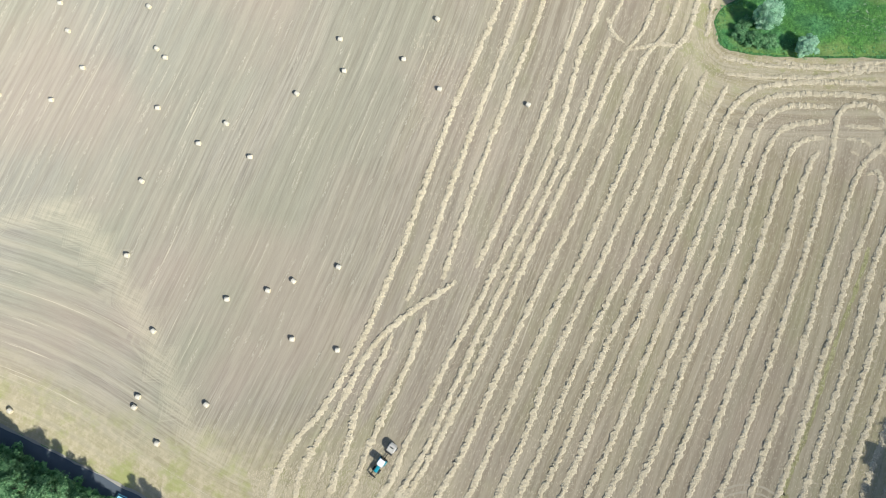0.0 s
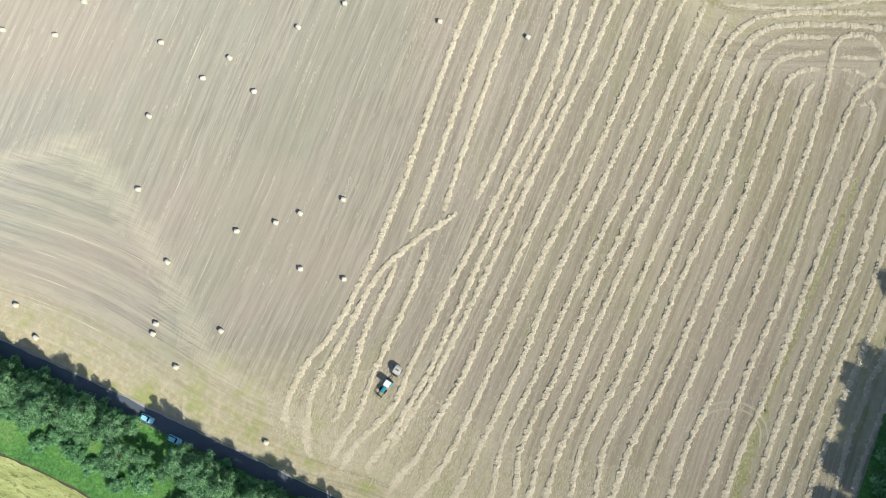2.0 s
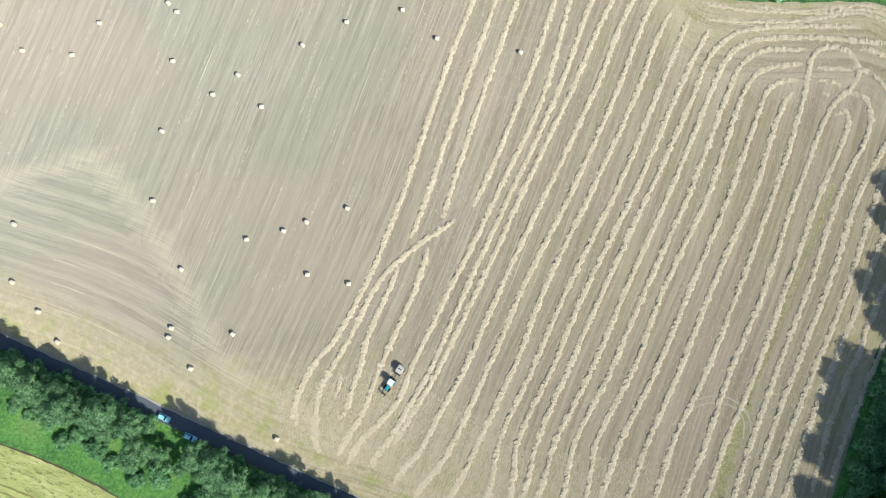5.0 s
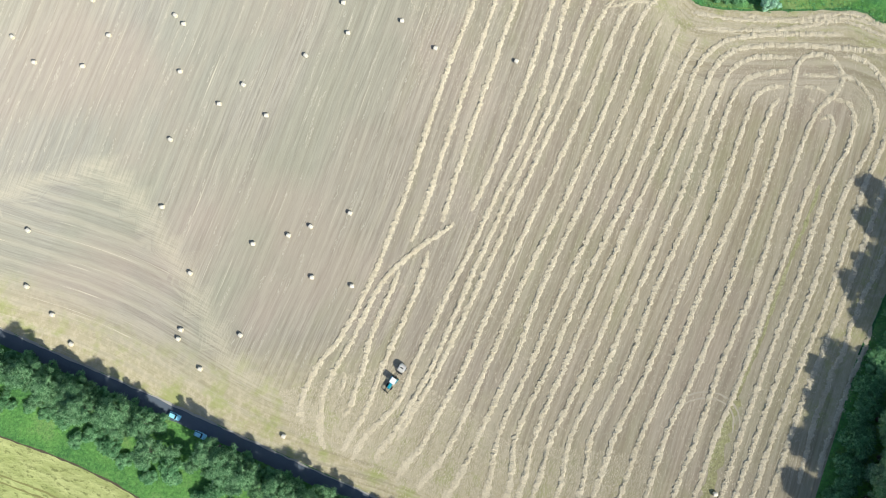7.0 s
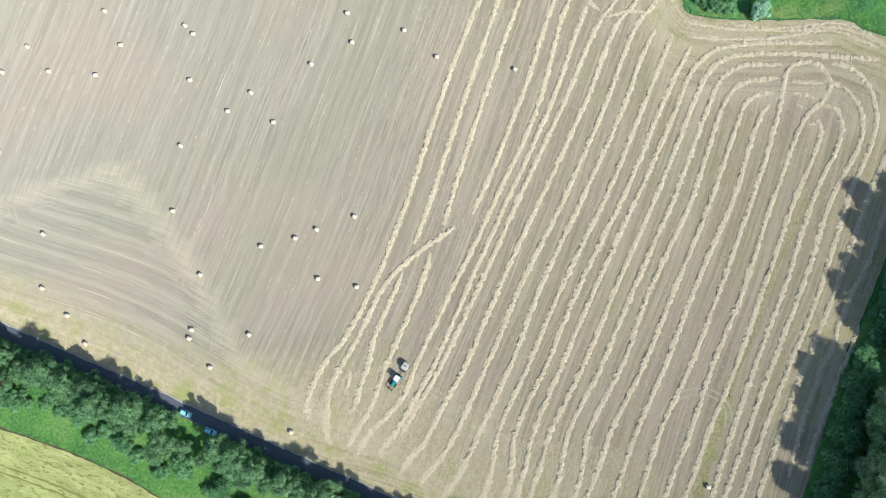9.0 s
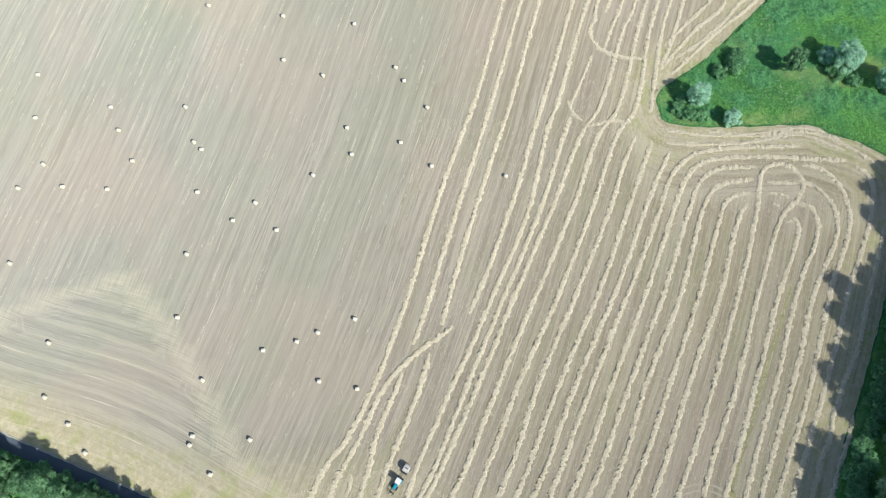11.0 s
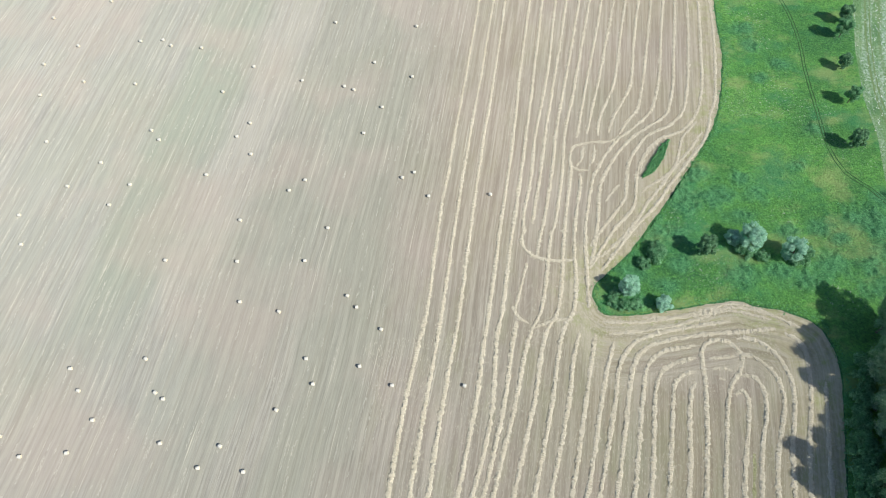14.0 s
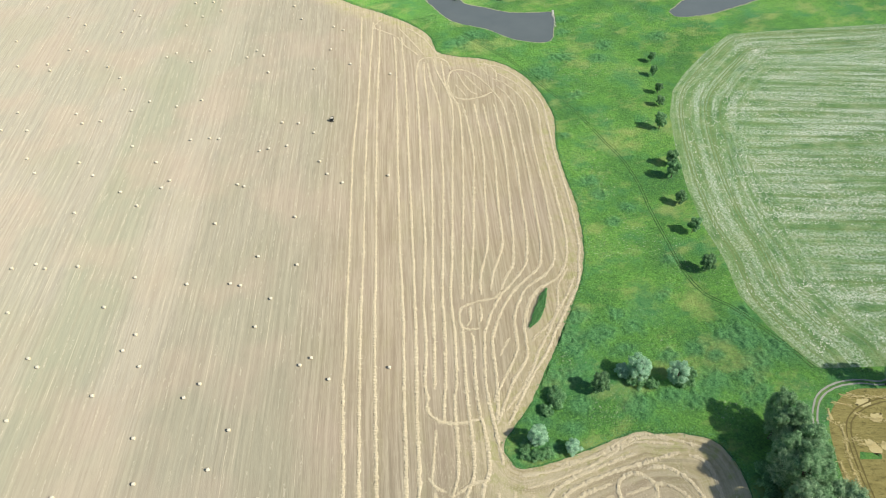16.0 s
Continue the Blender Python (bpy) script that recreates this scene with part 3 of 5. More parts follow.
PATHWAY = [(180, 392), (190, 366), (197.6, 342), (201.7, 312.7), (206.1, 286.9), (206.6, 256.2), (207, 235.2), (203.6, 214.7), (198.3, 197.2), (193.4, 177.1), (188.2, 152.2), (189.2, 140), (195.2, 130.1), (199.4, 117.2), (203, 104.8), (205.6, 91)]
for s in (-0.7, 0.7):
    tagged(band("track", [(x + s, y + 0.3 * s) for x, y in PATHWAY], 0.42, 0.05, TRACK, 0.15), "worn wheel rut through the meadow grass", "track", kind="structure")

POND = [(175.2, 508.2), (175.6, 447.6), (176.7, 436.1), (181.4, 411.2), (198.5, 392.5), (210.3, 373), (225.7, 362.1), (232.4, 362.5), (242.2, 376.5), (250.7, 390.3), (252, 397), (245.7, 399.3), (223.5, 408.3), (211.5, 420.3), (199.6, 433.3), (202.3, 445), (212.3, 472.1)]
tagged(sheet("pond", [tuple(p) for p in spline(POND + POND[:1], 3.0)][:-1], 0.05, WATER), "still grey-brown pond water with reedy banks", "pond")
POOL = [(329.6, 367), (329.6, 359), (351.4, 352.8), (377.1, 354.2), (402.8, 357.8), (438.7, 365.7), (423.8, 392.3), (361.2, 382.2)]
tagged(sheet("pond", [tuple(p) for p in spline(POOL + POOL[:1], 3.0)][:-1], 0.05, WATER), "small grey pond at the meadow's far end", "pond")
for shore, wide in ((POND, 0.8), (POOL, 0.9)):
    tagged(band("pond_bank", [tuple(p) for p in spline(shore + shore[:1], 4.0)], wide, 0.08, STONE, 0.45, seed=9), "pale stony rim of the pond", "bank", kind="structure")
boulder_rnd = random.Random(15)
for i in range(16):
    u = i / 15
    x, y = (253.2 - 2.6 * u * 2, 398.1 - 10 * u) if u < 0.5 else (250.6 - 6.2 * (u - 0.5) * 2, 393.1 - 15 * (u - 0.5) * 2)
    bm = bmesh.new()
    bmesh.ops.create_icosphere(bm, subdivisions=2, radius=boulder_rnd.uniform(0.45, 0.8))
    for v in bm.verts:
        v.co = v.co * boulder_rnd.uniform(0.8, 1.12)
        v.co.z = max(-0.2, v.co.z * 0.7)
    me = bpy.data.meshes.new("boulder")
    bm.to_mesh(me)
    bm.free()
    me.materials.append(WHITE_STONE)
    tagged(new("boulder", me), "pale grey boulder at the pond's edge", "boulder", "boulders at the pond").matrix_basis = pose(x + boulder_rnd.uniform(-0.5, 0.5), y, 0.2)
tagged(band("bank", [tuple(p) for p in MEADOW_EDGE[:-30]], 0.6, 0.06, REED, 0.3, seed=8), "dark weedy furrow between stubble and meadow", "furrow", kind="structure")


OLIVE = grass_material("olive_weeds", ((0.33, 0.315, 0.17), (0.37, 0.355, 0.18), (0.40, 0.395, 0.20), (0.46, 0.43, 0.26)), 2.5)
tagged(band("weed_strip", [(107.2, 40.4), (105.7, 37), (96.3, 17), (87.5, -2.7), (82.9, -12.4), (78.4, -21.9)], 1.0, 0.035, OLIVE, 0.3, 1.5, 11), "narrow strip of olive weeds between stubble rows", "weeds", kind="structure")
tagged(band("weed_strip", [(79.2, -20.3), (75.3, -29.8), (72.6, -36.9), (69.6, -45.4), (67.6, -51.6)], 2.8, 0.035, OLIVE, 0.8, 1.5, 12), "broad strip of yellow-green weeds in the stubble", "weeds", kind="structure")

SCUFF = plain("scuffed_stubble", (0.50, 0.45, 0.345), 0.95, vary=0.25)
mark_line = spline([(60, -27.2), (63.5, -22.4), (67.7, -20.5), (73, -20.6), (76.7, -22.9), (77.7, -27.5), (76.5, -32.2)], 1.2)
for off in (0.0, 1.7):
    tagged(band("wheel_mark", [tuple(p) for p in (mark_line + sides_of(mark_line) * off)[::3]], 0.5, 0.04, SCUFF, 0.12, 1.2, 14), "pale curved wheel mark pressed into the stubble", "wheel mark", kind="structure")

# ---- straw swaths ----
swath_count = [0]


def swath(points, width=1.4):
    swath_count[0] += 1
    rnd = np.random.RandomState(swath_count[0])
    c = spline(points, 0.34)
    n = sides_of(c)
    k = len(c)
    west = np.clip(1 - (c[:, 0] - np.interp(c[:, 1], SPINE_Y, SPINE_X)) / 24, 0, 1)
    thin = np.clip((c[:, 1] - 80) / 170, 0, 1) + 0.55 * west * np.clip((c[:, 1] - 70) / 110, 0, 1)                                       # a poorer stand towards the north
    spread = np.clip((26 - ((c[:, 0] + 84.2) * 0.405 + (c[:, 1] + 22.1) * 0.914)) / 14, 0, 1)      # driven flat on the road's headland

    def wander(amount, reach):
        v = np.convolve(rnd.normal(0, 1, k + 4 * reach), np.ones(reach) / reach, "same")[2 * reach:2 * reach + k]
        return v * amount * math.sqrt(reach)
    c = c + n * (wander(0.07, 3) + wander(0.07, 40))[:, None]
    w = width * (0.98 - 0.16 * thin + 0.3 * spread) * np.clip(1 + wander(0.15, 3) + rnd.uniform(-0.14, 0.14, k), 0.45, 1.6)
    h = np.clip(0.285 + wander(0.11, 3) + rnd.uniform(-0.07, 0.07, k), 0.05, 0.6) * min(1, width / 1.4) * (1 - 0.30 * thin) * (1 - 0.75 * spread)
    tip = np.clip(np.minimum(np.arange(k) + 1, k - np.arange(k)) / 9.0, 0.12, 1.0)
    gaps = np.clip(1 - thin * np.clip(0.22 + wander(0.35, 5), 0, 0.8), 0.08, 1)
    w, h = w * (0.35 + 0.65 * tip) * (0.4 + 0.6 * gaps), h * tip * gaps
    notch = rnd.uniform(-0.22, 0.16, k) + np.clip(wander(0.08, 3), -0.2, 0.2)
    notch_right = rnd.uniform(-0.22, 0.26, k)
    ring = []
    for a, b in ((-0.53, 0.0), (-0.45, 0.82), (-0.22, 0.97), (0.02, 1.0), (0.24, 0.86), (0.42, 0.5), (0.56, 0.0)):
        off = a * w + (notch if a < -0.4 else notch_right if a > 0.4 else 0.0) + rnd.uniform(-0.1, 0.1, k)
        z = 0.025 + b * h * (rnd.uniform(0.35, 1.1, k) if a == -0.45 else rnd.uniform(0.76, 1.16, k))
        ring.append(np.column_stack([c + n * off[:, None], z]))
    r = len(ring)
    verts = np.vstack(ring)
    i = np.arange(k - 1)
    faces = np.vstack([np.column_stack([j * k + i, j * k + i + 1, (j + 1) * k + i + 1, (j + 1) * k + i])[:, ::-1] for j in range(r - 1)]).tolist()
    # loose wisps on and beside the row
    m = int(k * 8.0)
    at = rnd.randint(0, k, m)
    side = rnd.normal(0.04, 0.62, m) * w[at]
    base = c[at] + n[at] * side[:, None]
    turn = rnd.uniform(0, math.pi, m)
    run = np.column_stack([np.cos(turn), np.sin(turn)]) * rnd.uniform(0.08, 0.34, m)[:, None]
    flat = np.column_stack([-run[:, 1], run[:, 0]]) * rnd.uniform(0.10, 0.30, m)[:, None]
    z = 0.05 + np.clip(1.08 - (side / (0.52 * w[at])) ** 2, 0, 1.02) * h[at]
    lift = rnd.uniform(-0.06, 0.13, m)
    wisps = np.stack([np.column_stack([base - run, z]), np.column_stack([base - flat, z + 0.015]), np.column_stack([base + run, np.maximum(0.04, z + lift)]), np.column_stack([base + flat, z + 0.015])], 1).reshape(-1, 3)
    q = len(verts) + 4 * np.arange(m)
    faces += np.column_stack([q, q + 1, q + 2, q + 3]).tolist()
    verts = np.vstack([verts, wisps])
    ob = mesh_object("straw_swath", verts, faces, STRAW)
    return tagged(ob, "long loose windrow of pale cut straw on stubble" if len(points) > 3 and len(c) > 60 else "short thin trail of loose pale straw on stubble", "straw swath", "windrows on the field", "thing")


swath([(125.6, 440.5), (110.8, 397.5), (90.6, 340.5), (74.9, 299.6), (61.9, 262.2), (50.9, 229.7), (33, 177.7), (24.8, 154), (10.5, 107.8), (5.4, 96.1), (-4.7, 69.1), (-14.7, 39.5), (-25, 14.1), (-33.9, -2.2), (-40.1, -9.4), (-44.7, -18.9), (-45.1, -22.9), (-44.6, -26)])
swath([(130.3, 430), (114.7, 388.3), (96.2, 338.2), (81.2, 297), (68.3, 259.6), (57.1, 227.1), (38.7, 175.3), (30.8, 151.6), (16.1, 107.1), (12.2, 95.9), (2.6, 69), (-7.7, 39.3), (-10.5, 31.6), (-13.1, 25.7)])
swath([(133.3, 424.5), (117.2, 379.9), (101.1, 336.2), (86.7, 294.8), (73.6, 257.4), (62.6, 224.9), (44.4, 173), (36.4, 149.3), (22.5, 106.4), (18.5, 95.8), (8.6, 68.8), (-1.4, 39.2), (-3.7, 31.3)])
swath([(137.1, 406.5), (127.2, 375.9), (112, 331.8), (97.3, 290.5), (84.3, 253), (73, 220.6), (55.8, 168.3), (47.1, 144.8), (33.2, 105.1), (29.6, 95.5), (20.1, 68.6), (7.1, 39), (4.8, 34.6)])
swath([(141.4, 403.9), (131.9, 374), (117.3, 329.6), (102.7, 288.2), (89.9, 250.7), (78.7, 218.3), (60.4, 166.4), (51.7, 143), (38, 104.5), (34, 95.3), (26, 68.4), (12.2, 38.9), (-0.6, 13.7), (-13, -10.9), (-16.8, -20), (-20.9, -24.7), (-26.5, -30.1), (-30.2, -36.3)])
swath([(155.8, 353.5), (157.4, 363.7), (152.7, 371.5), (143.9, 372.8), (136.7, 363.4), (123.5, 327.1), (108.8, 285.8), (95.7, 248.3), (84.2, 216), (70.4, 183), (64.2, 164.8), (55, 141.6), (54.6, 138), (52.4, 133.8), (52.8, 129.2), (55.8, 125.4), (61.6, 122.6), (70.2, 121.3)])
swath([(144, 369.1), (138.6, 355.5), (129, 324.9), (114.2, 283.5), (100, 246.6), (87.4, 214.7), (74.5, 182.4), (67.5, 163.5), (58.5, 140.1)])
swath([(145.5, 367), (140.1, 348), (134.9, 322.5), (120, 281.2), (105.1, 244.5), (91.9, 212.9), (79, 181.9), (71.7, 161.7), (62.2, 138.6), (60.4, 135.3), (56.4, 125.4)])
swath([(150.6, 370.1), (147.5, 356.8), (145.5, 339), (142.1, 319.6), (125.2, 279.1), (109.6, 242.7), (96.1, 211.1), (82.9, 181.4), (75.6, 160.1), (66.2, 137), (64.6, 134.8), (52.2, 102.8), (46.3, 95), (33.7, 68.2), (19, 38.8), (7, 13.5), (-5.5, -11), (-11.2, -20.8), (-17.7, -31)])
swath([(154.5, 366.3), (148.6, 347.3), (145.2, 330.5), (145.2, 318.3), (130.3, 277), (114.7, 240.6), (100.6, 209.3), (87.1, 178.6)])
swath([(169.5, 321.9), (160.9, 319.6), (150.5, 321.2), (146.7, 325.3), (146.4, 333.3), (150.3, 345.2), (155.6, 352.1), (162, 351.7), (166.9, 345.4), (169.5, 334), (170.3, 323.6), (170.1, 310.7), (156.5, 266.3), (142.2, 229.4), (129.2, 197.6), (122.4, 186.9), (112.2, 179.2), (104, 174.4), (95.8, 166.9), (90.4, 160.6), (86, 153), (81.6, 143), (77.7, 133.2), (69.5, 100.8)])
swath([(175, 327), (176.5, 316), (174.5, 301), (161.7, 264.2), (147.8, 227.1), (135.2, 195.1), (127.8, 183.2), (117.8, 178.5), (108.3, 173.1), (99.4, 165.1), (93.9, 158.8), (89.7, 152.6), (85.8, 142.5), (79.2, 125.6), (74.6, 116.4)])
swath([(176, 336), (181, 326), (183, 312), (180, 296), (167, 261.9), (153.7, 224.7), (141, 192.7), (135.7, 183.7), (126.9, 177.4), (116.7, 174.3), (110.8, 169.3), (104.5, 161.7), (101.2, 153.8), (97.9, 145.7), (92.8, 140.3), (81.8, 130.2), (77.7, 125.7)])
swath([(181.7, 339.6), (187.4, 323.5), (188.3, 306.6), (184.2, 289.6), (179.6, 279.5), (171.6, 260), (159, 222.5), (146.7, 190.4), (141, 181.6), (131.7, 173.9), (120.4, 171), (111.6, 163.6), (106.2, 155.9), (103.3, 148.8), (99.4, 140.3), (88.7, 131.4), (80.3, 123), (75.7, 117.5)])
swath([(175.1, 355.1), (187.2, 343), (192, 325), (193, 304.7), (186.1, 282.8), (176.6, 257.7), (164.6, 220.2), (152.2, 188.1), (148, 181.6), (139.9, 168), (129, 158.1), (117.5, 147.8), (106.4, 137.9), (95.2, 129.6), (86.4, 121.8), (78.5, 114.8)])
swath([(148, 317.2), (135.5, 274.9), (119.7, 238.5), (105.3, 207.4), (91.8, 179.7)])
swath([(154.2, 314.6), (140.7, 272.8), (125.1, 236.3), (111.6, 204.8), (100.3, 188.1), (96.1, 178)])
swath([(159.1, 312.6), (146.1, 270.5), (130.9, 233.9), (118, 202.2), (106.5, 187.4), (101.1, 178.6)])
swath([(165.1, 310.2), (151.6, 268.3), (136.6, 231.7), (123, 200.1), (117.1, 189), (110.2, 182.4), (105.5, 176.9)])
swath([(81.6, 166.7), (78.9, 158.7), (69.9, 135.4), (58.2, 102.1), (52.2, 94.9), (40.4, 68.1), (25.7, 38.7), (13.2, 13.4), (1.9, -11.1), (-4.8, -22.5), (-10.5, -32.6), (-14.5, -37.2), (-17.7, -41.8)])
swath([(83.2, 160.2), (82.7, 157.2), (73.6, 133.9), (64.2, 101.4), (58.5, 94.7), (46.7, 67.9), (32.8, 38.5), (19.6, 13.3), (8.2, -11.2), (0.8, -26.5), (-5, -36.5), (-9.8, -41.9), (-12.2, -45)])
swath([(42.6, 100.6), (40.3, 95.2), (29.9, 68.3), (15.9, 38.9), (3.7, 13.6), (-7.6, -11), (-12, -18.5), (-16.1, -25.5), (-19.3, -30.2), (-22.5, -34.1), (-23.3, -37.2)])
swath([(63.9, 92.7), (59.1, 83.8), (52.7, 67.8), (38.4, 38.4), (25.7, 13.2), (14.7, -12.5), (7.2, -27.3), (1.4, -38.9), (-1.9, -44.3), (-6, -50)])
swath([(69, 90.8), (64.1, 80), (58.7, 67.7), (45.4, 38.3), (31.9, 13.1), (20.3, -11.4), (11.3, -30.6), (8.5, -43.2), (2.9, -58.2)])
swath([(74.5, 86.6), (70.1, 79), (64.3, 67.5), (50.6, 38.2), (37, 13), (25.7, -11.5), (16.2, -30.6), (14.2, -43.2), (8.7, -58.2)])
swath([(117.6, 86.3), (104, 87), (90.3, 86.6), (81.9, 85), (76.2, 80.6), (72.8, 75.9), (69.1, 67.4), (54.8, 38.1), (42, 12.9), (30.3, -11.6), (21.5, -30.7), (17.9, -43.3), (12.1, -58.2)])
swath([(132.1, 80.5), (120.7, 81.9), (107.1, 83.3), (93.5, 83.3), (85.2, 82.2), (80.2, 78.7), (77.2, 74.3), (73.7, 67.3), (60.5, 38), (48.1, 12.8), (36.7, -11.7), (26.4, -30.8), (22.2, -43.3), (15.5, -57.8)])
swath([(102.1, 79.5), (91.5, 80.1), (86.6, 78.4), (82.7, 74.9), (78.8, 67.2), (66.1, 37.8), (53.6, 12.7), (42.1, -11.8), (31.6, -30.8), (28.4, -43.4), (22, -58.1)])
swath([(100.6, 75.4), (92.9, 74.9), (88, 73.2), (85.3, 70.6), (83, 67.1), (71.6, 37.7), (58.5, 12.6), (48.1, -11.8), (37.5, -30.9), (34.6, -43.5), (28.3, -58.2)])
swath([(98.7, 70.8), (93.4, 70.2), (89.8, 67.3), (88, 63.4), (77.4, 37.6), (65.8, 12.5), (54.3, -11.9), (44, -31), (38.8, -43.5), (31.8, -57.9)])
swath([(97.1, 67.1), (94.1, 63.3), (84.1, 37.5), (71.7, 12.4), (60.8, -12), (51.3, -31.1), (46.3, -43.6), (39.6, -58.1)])
swath([(109, 63.7), (114.5, 68.8), (116.4, 73.7), (113.9, 78.8), (108.6, 80.7), (103.9, 78.3), (101.7, 72), (100.6, 66.7), (89.8, 37.4), (79.2, 12.3), (68.2, -12.1), (58.2, -31.2), (53.5, -43.7), (46.8, -58.2)])
swath([(114.5, 68.8), (108.3, 63), (105.2, 57.8), (96.1, 37.2), (86.1, 12.2), (74.7, -12.2), (67, -31.3), (61.2, -43.8), (54.9, -58.5)])
swath([(108.7, 60.3), (111.5, 61.3), (112.5, 58.5), (110.7, 53.3), (102.7, 37.1), (92.1, 12), (81.5, -12.3), (72.3, -31.4), (67.1, -43.8), (60.4, -58.4)])
swath([(113.6, 66.4), (117.1, 65.2), (118.6, 61.9), (117.9, 55.8), (108.1, 37), (98, 11.9), (87.1, -12.4), (79.1, -31.5), (74.3, -43.9), (68.3, -58.7)])
swath([(114.9, 74.3), (119.8, 72.2), (123.2, 68.3), (125.2, 61.7), (123.3, 53.9), (113.5, 36.9), (103.3, 11.9), (92, -12.5), (83.6, -31.5), (78.3, -44), (71.9, -58.7)])
swath([(117.1, 79.6), (122.9, 78.2), (127.5, 73.1), (129.6, 64.2), (128.3, 57.3), (118.5, 36.8), (108.7, 11.8), (97, -12.6), (88.2, -31.6), (83, -44), (76.5, -58.6)])
swath([(134.7, 78.6), (138.7, 72.9), (135.9, 61), (124.3, 36.7), (113.4, 11.7), (101.7, -12.6), (93, -31.6), (87.8, -44.1), (81.3, -58.7)])
swath([(-0.2, 31.1), (-9.2, 24.8), (-17.7, 18.2), (-22.5, 12.4), (-29.3, -0.7), (-33.9, -8.7), (-38.2, -16.6), (-39.3, -25.3), (-39.2, -30), (-37.8, -33.1)])
swath([(-16.4, 17.6), (-17.7, 14), (-25.7, -3.9), (-26.7, -9.5), (-28.5, -14.3), (-30.9, -21.4), (-32.7, -24.6)])
swath([(-7.6, 23.1), (-10.7, 13.8), (-21.7, -10.8), (-26.5, -23.1), (-31.3, -30.9), (-32.9, -34)])
swath([(72.7, 94.7), (87.2, 91.8), (104.4, 91.7), (121.6, 92.7), (132.7, 87)], 1.1)
swath([(87.4, 93.5), (104.8, 90.8), (120.9, 91.4), (131.6, 86.8), (141.1, 79)], 1.1)
swath([(73.6, 89.7), (85.2, 88.5), (100.7, 88.5), (118, 90.4), (132.4, 84.1)], 1.1)
swath([(104.7, 74.2), (109.8, 73.9), (114.5, 73.1)], 1.1)
swath([(105, 70.5), (108.6, 69.9), (111.4, 68.5)], 1.1)
swath([(105.5, 66.6), (107.5, 65.8)], 1.1)
swath([(104.9, 176.3), (101, 174.2), (90.3, 175.3), (84.3, 174), (81.9, 170), (80.8, 165.1), (83.3, 162.1), (87.6, 161)], 1.1)
swath([(88.8, 173.5), (85.7, 166.8), (82.9, 164.3)], 1.1)
swath([(93.5, 173.7), (90.6, 166.2), (88.1, 163.1)], 1.1)
swath([(140.1, 171.6), (130.6, 162.8), (121.7, 155.6), (114.2, 148.4), (105.7, 141.5), (98.2, 133.4), (90.1, 126.9), (80.1, 120.7)], 1.2)
swath([(139.6, 177.5), (130.4, 169.9), (126.1, 162.2), (121.5, 155.4), (115.2, 151.6), (110.2, 149.6), (104.4, 146.3)], 1.1)
swath([(97.2, 151.8), (93, 148.3), (89.5, 144.8)], 1.0)
swath([(107, 154.5), (110.2, 161), (116.7, 168), (121.7, 171.4)], 1.1)
swath([(158.6, 350.2), (157.5, 338.9), (157.6, 328.8), (160.3, 322.4)], 1.1)
swath([(161.9, 345.4), (163.3, 333.1), (164.4, 324.7)], 1.1)
swath([(152.4, 337.5), (153.5, 323.9)], 1.1)
swath([(179.1, 354.8), (181.5, 343.1), (176.9, 331)], 1.1)
swath([(175.2, 350.6), (175.4, 338.5)], 1.1)
swath([(137, 431.6), (129, 423.7), (133.2, 414.6), (138.2, 406), (139.6, 393.6), (143.6, 378.1)], 1.1)
swath([(143.9, 416.1), (145.6, 399), (147, 376.8)], 1.1)
swath([(149.2, 413.9), (154, 399.7), (155.5, 373.3)], 1.1)
swath([(42.6, 106.7), (43.3, 102.1), (46.8, 99)], 1.1)
swath([(48.5, 97), (56.9, 98.9), (62.7, 97.5)], 1.1)
swath([(52.2, 123.4), (45.7, 110.5), (42.7, 104.4)], 1.1)
swath([(-32.2, -11.9), (-32.9, -15.1), (-33.7, -18.2)], 1.2)
swath([(140.6, 59), (130, 34.5), (122.3, 16.8), (116.4, 7.1), (114.8, 3.1), (112.4, -0.9), (110.8, -6.4), (106.3, -13.5), (104.4, -18.2), (100.6, -25.9), (97.6, -35.1), (94.6, -44.3)], 1.3)
swath([(118.4, -0.9), (115.4, -8), (111.8, -14.3), (107.9, -22.9), (105.1, -29), (102.3, -35.2), (100.1, -42.8)], 1.2)


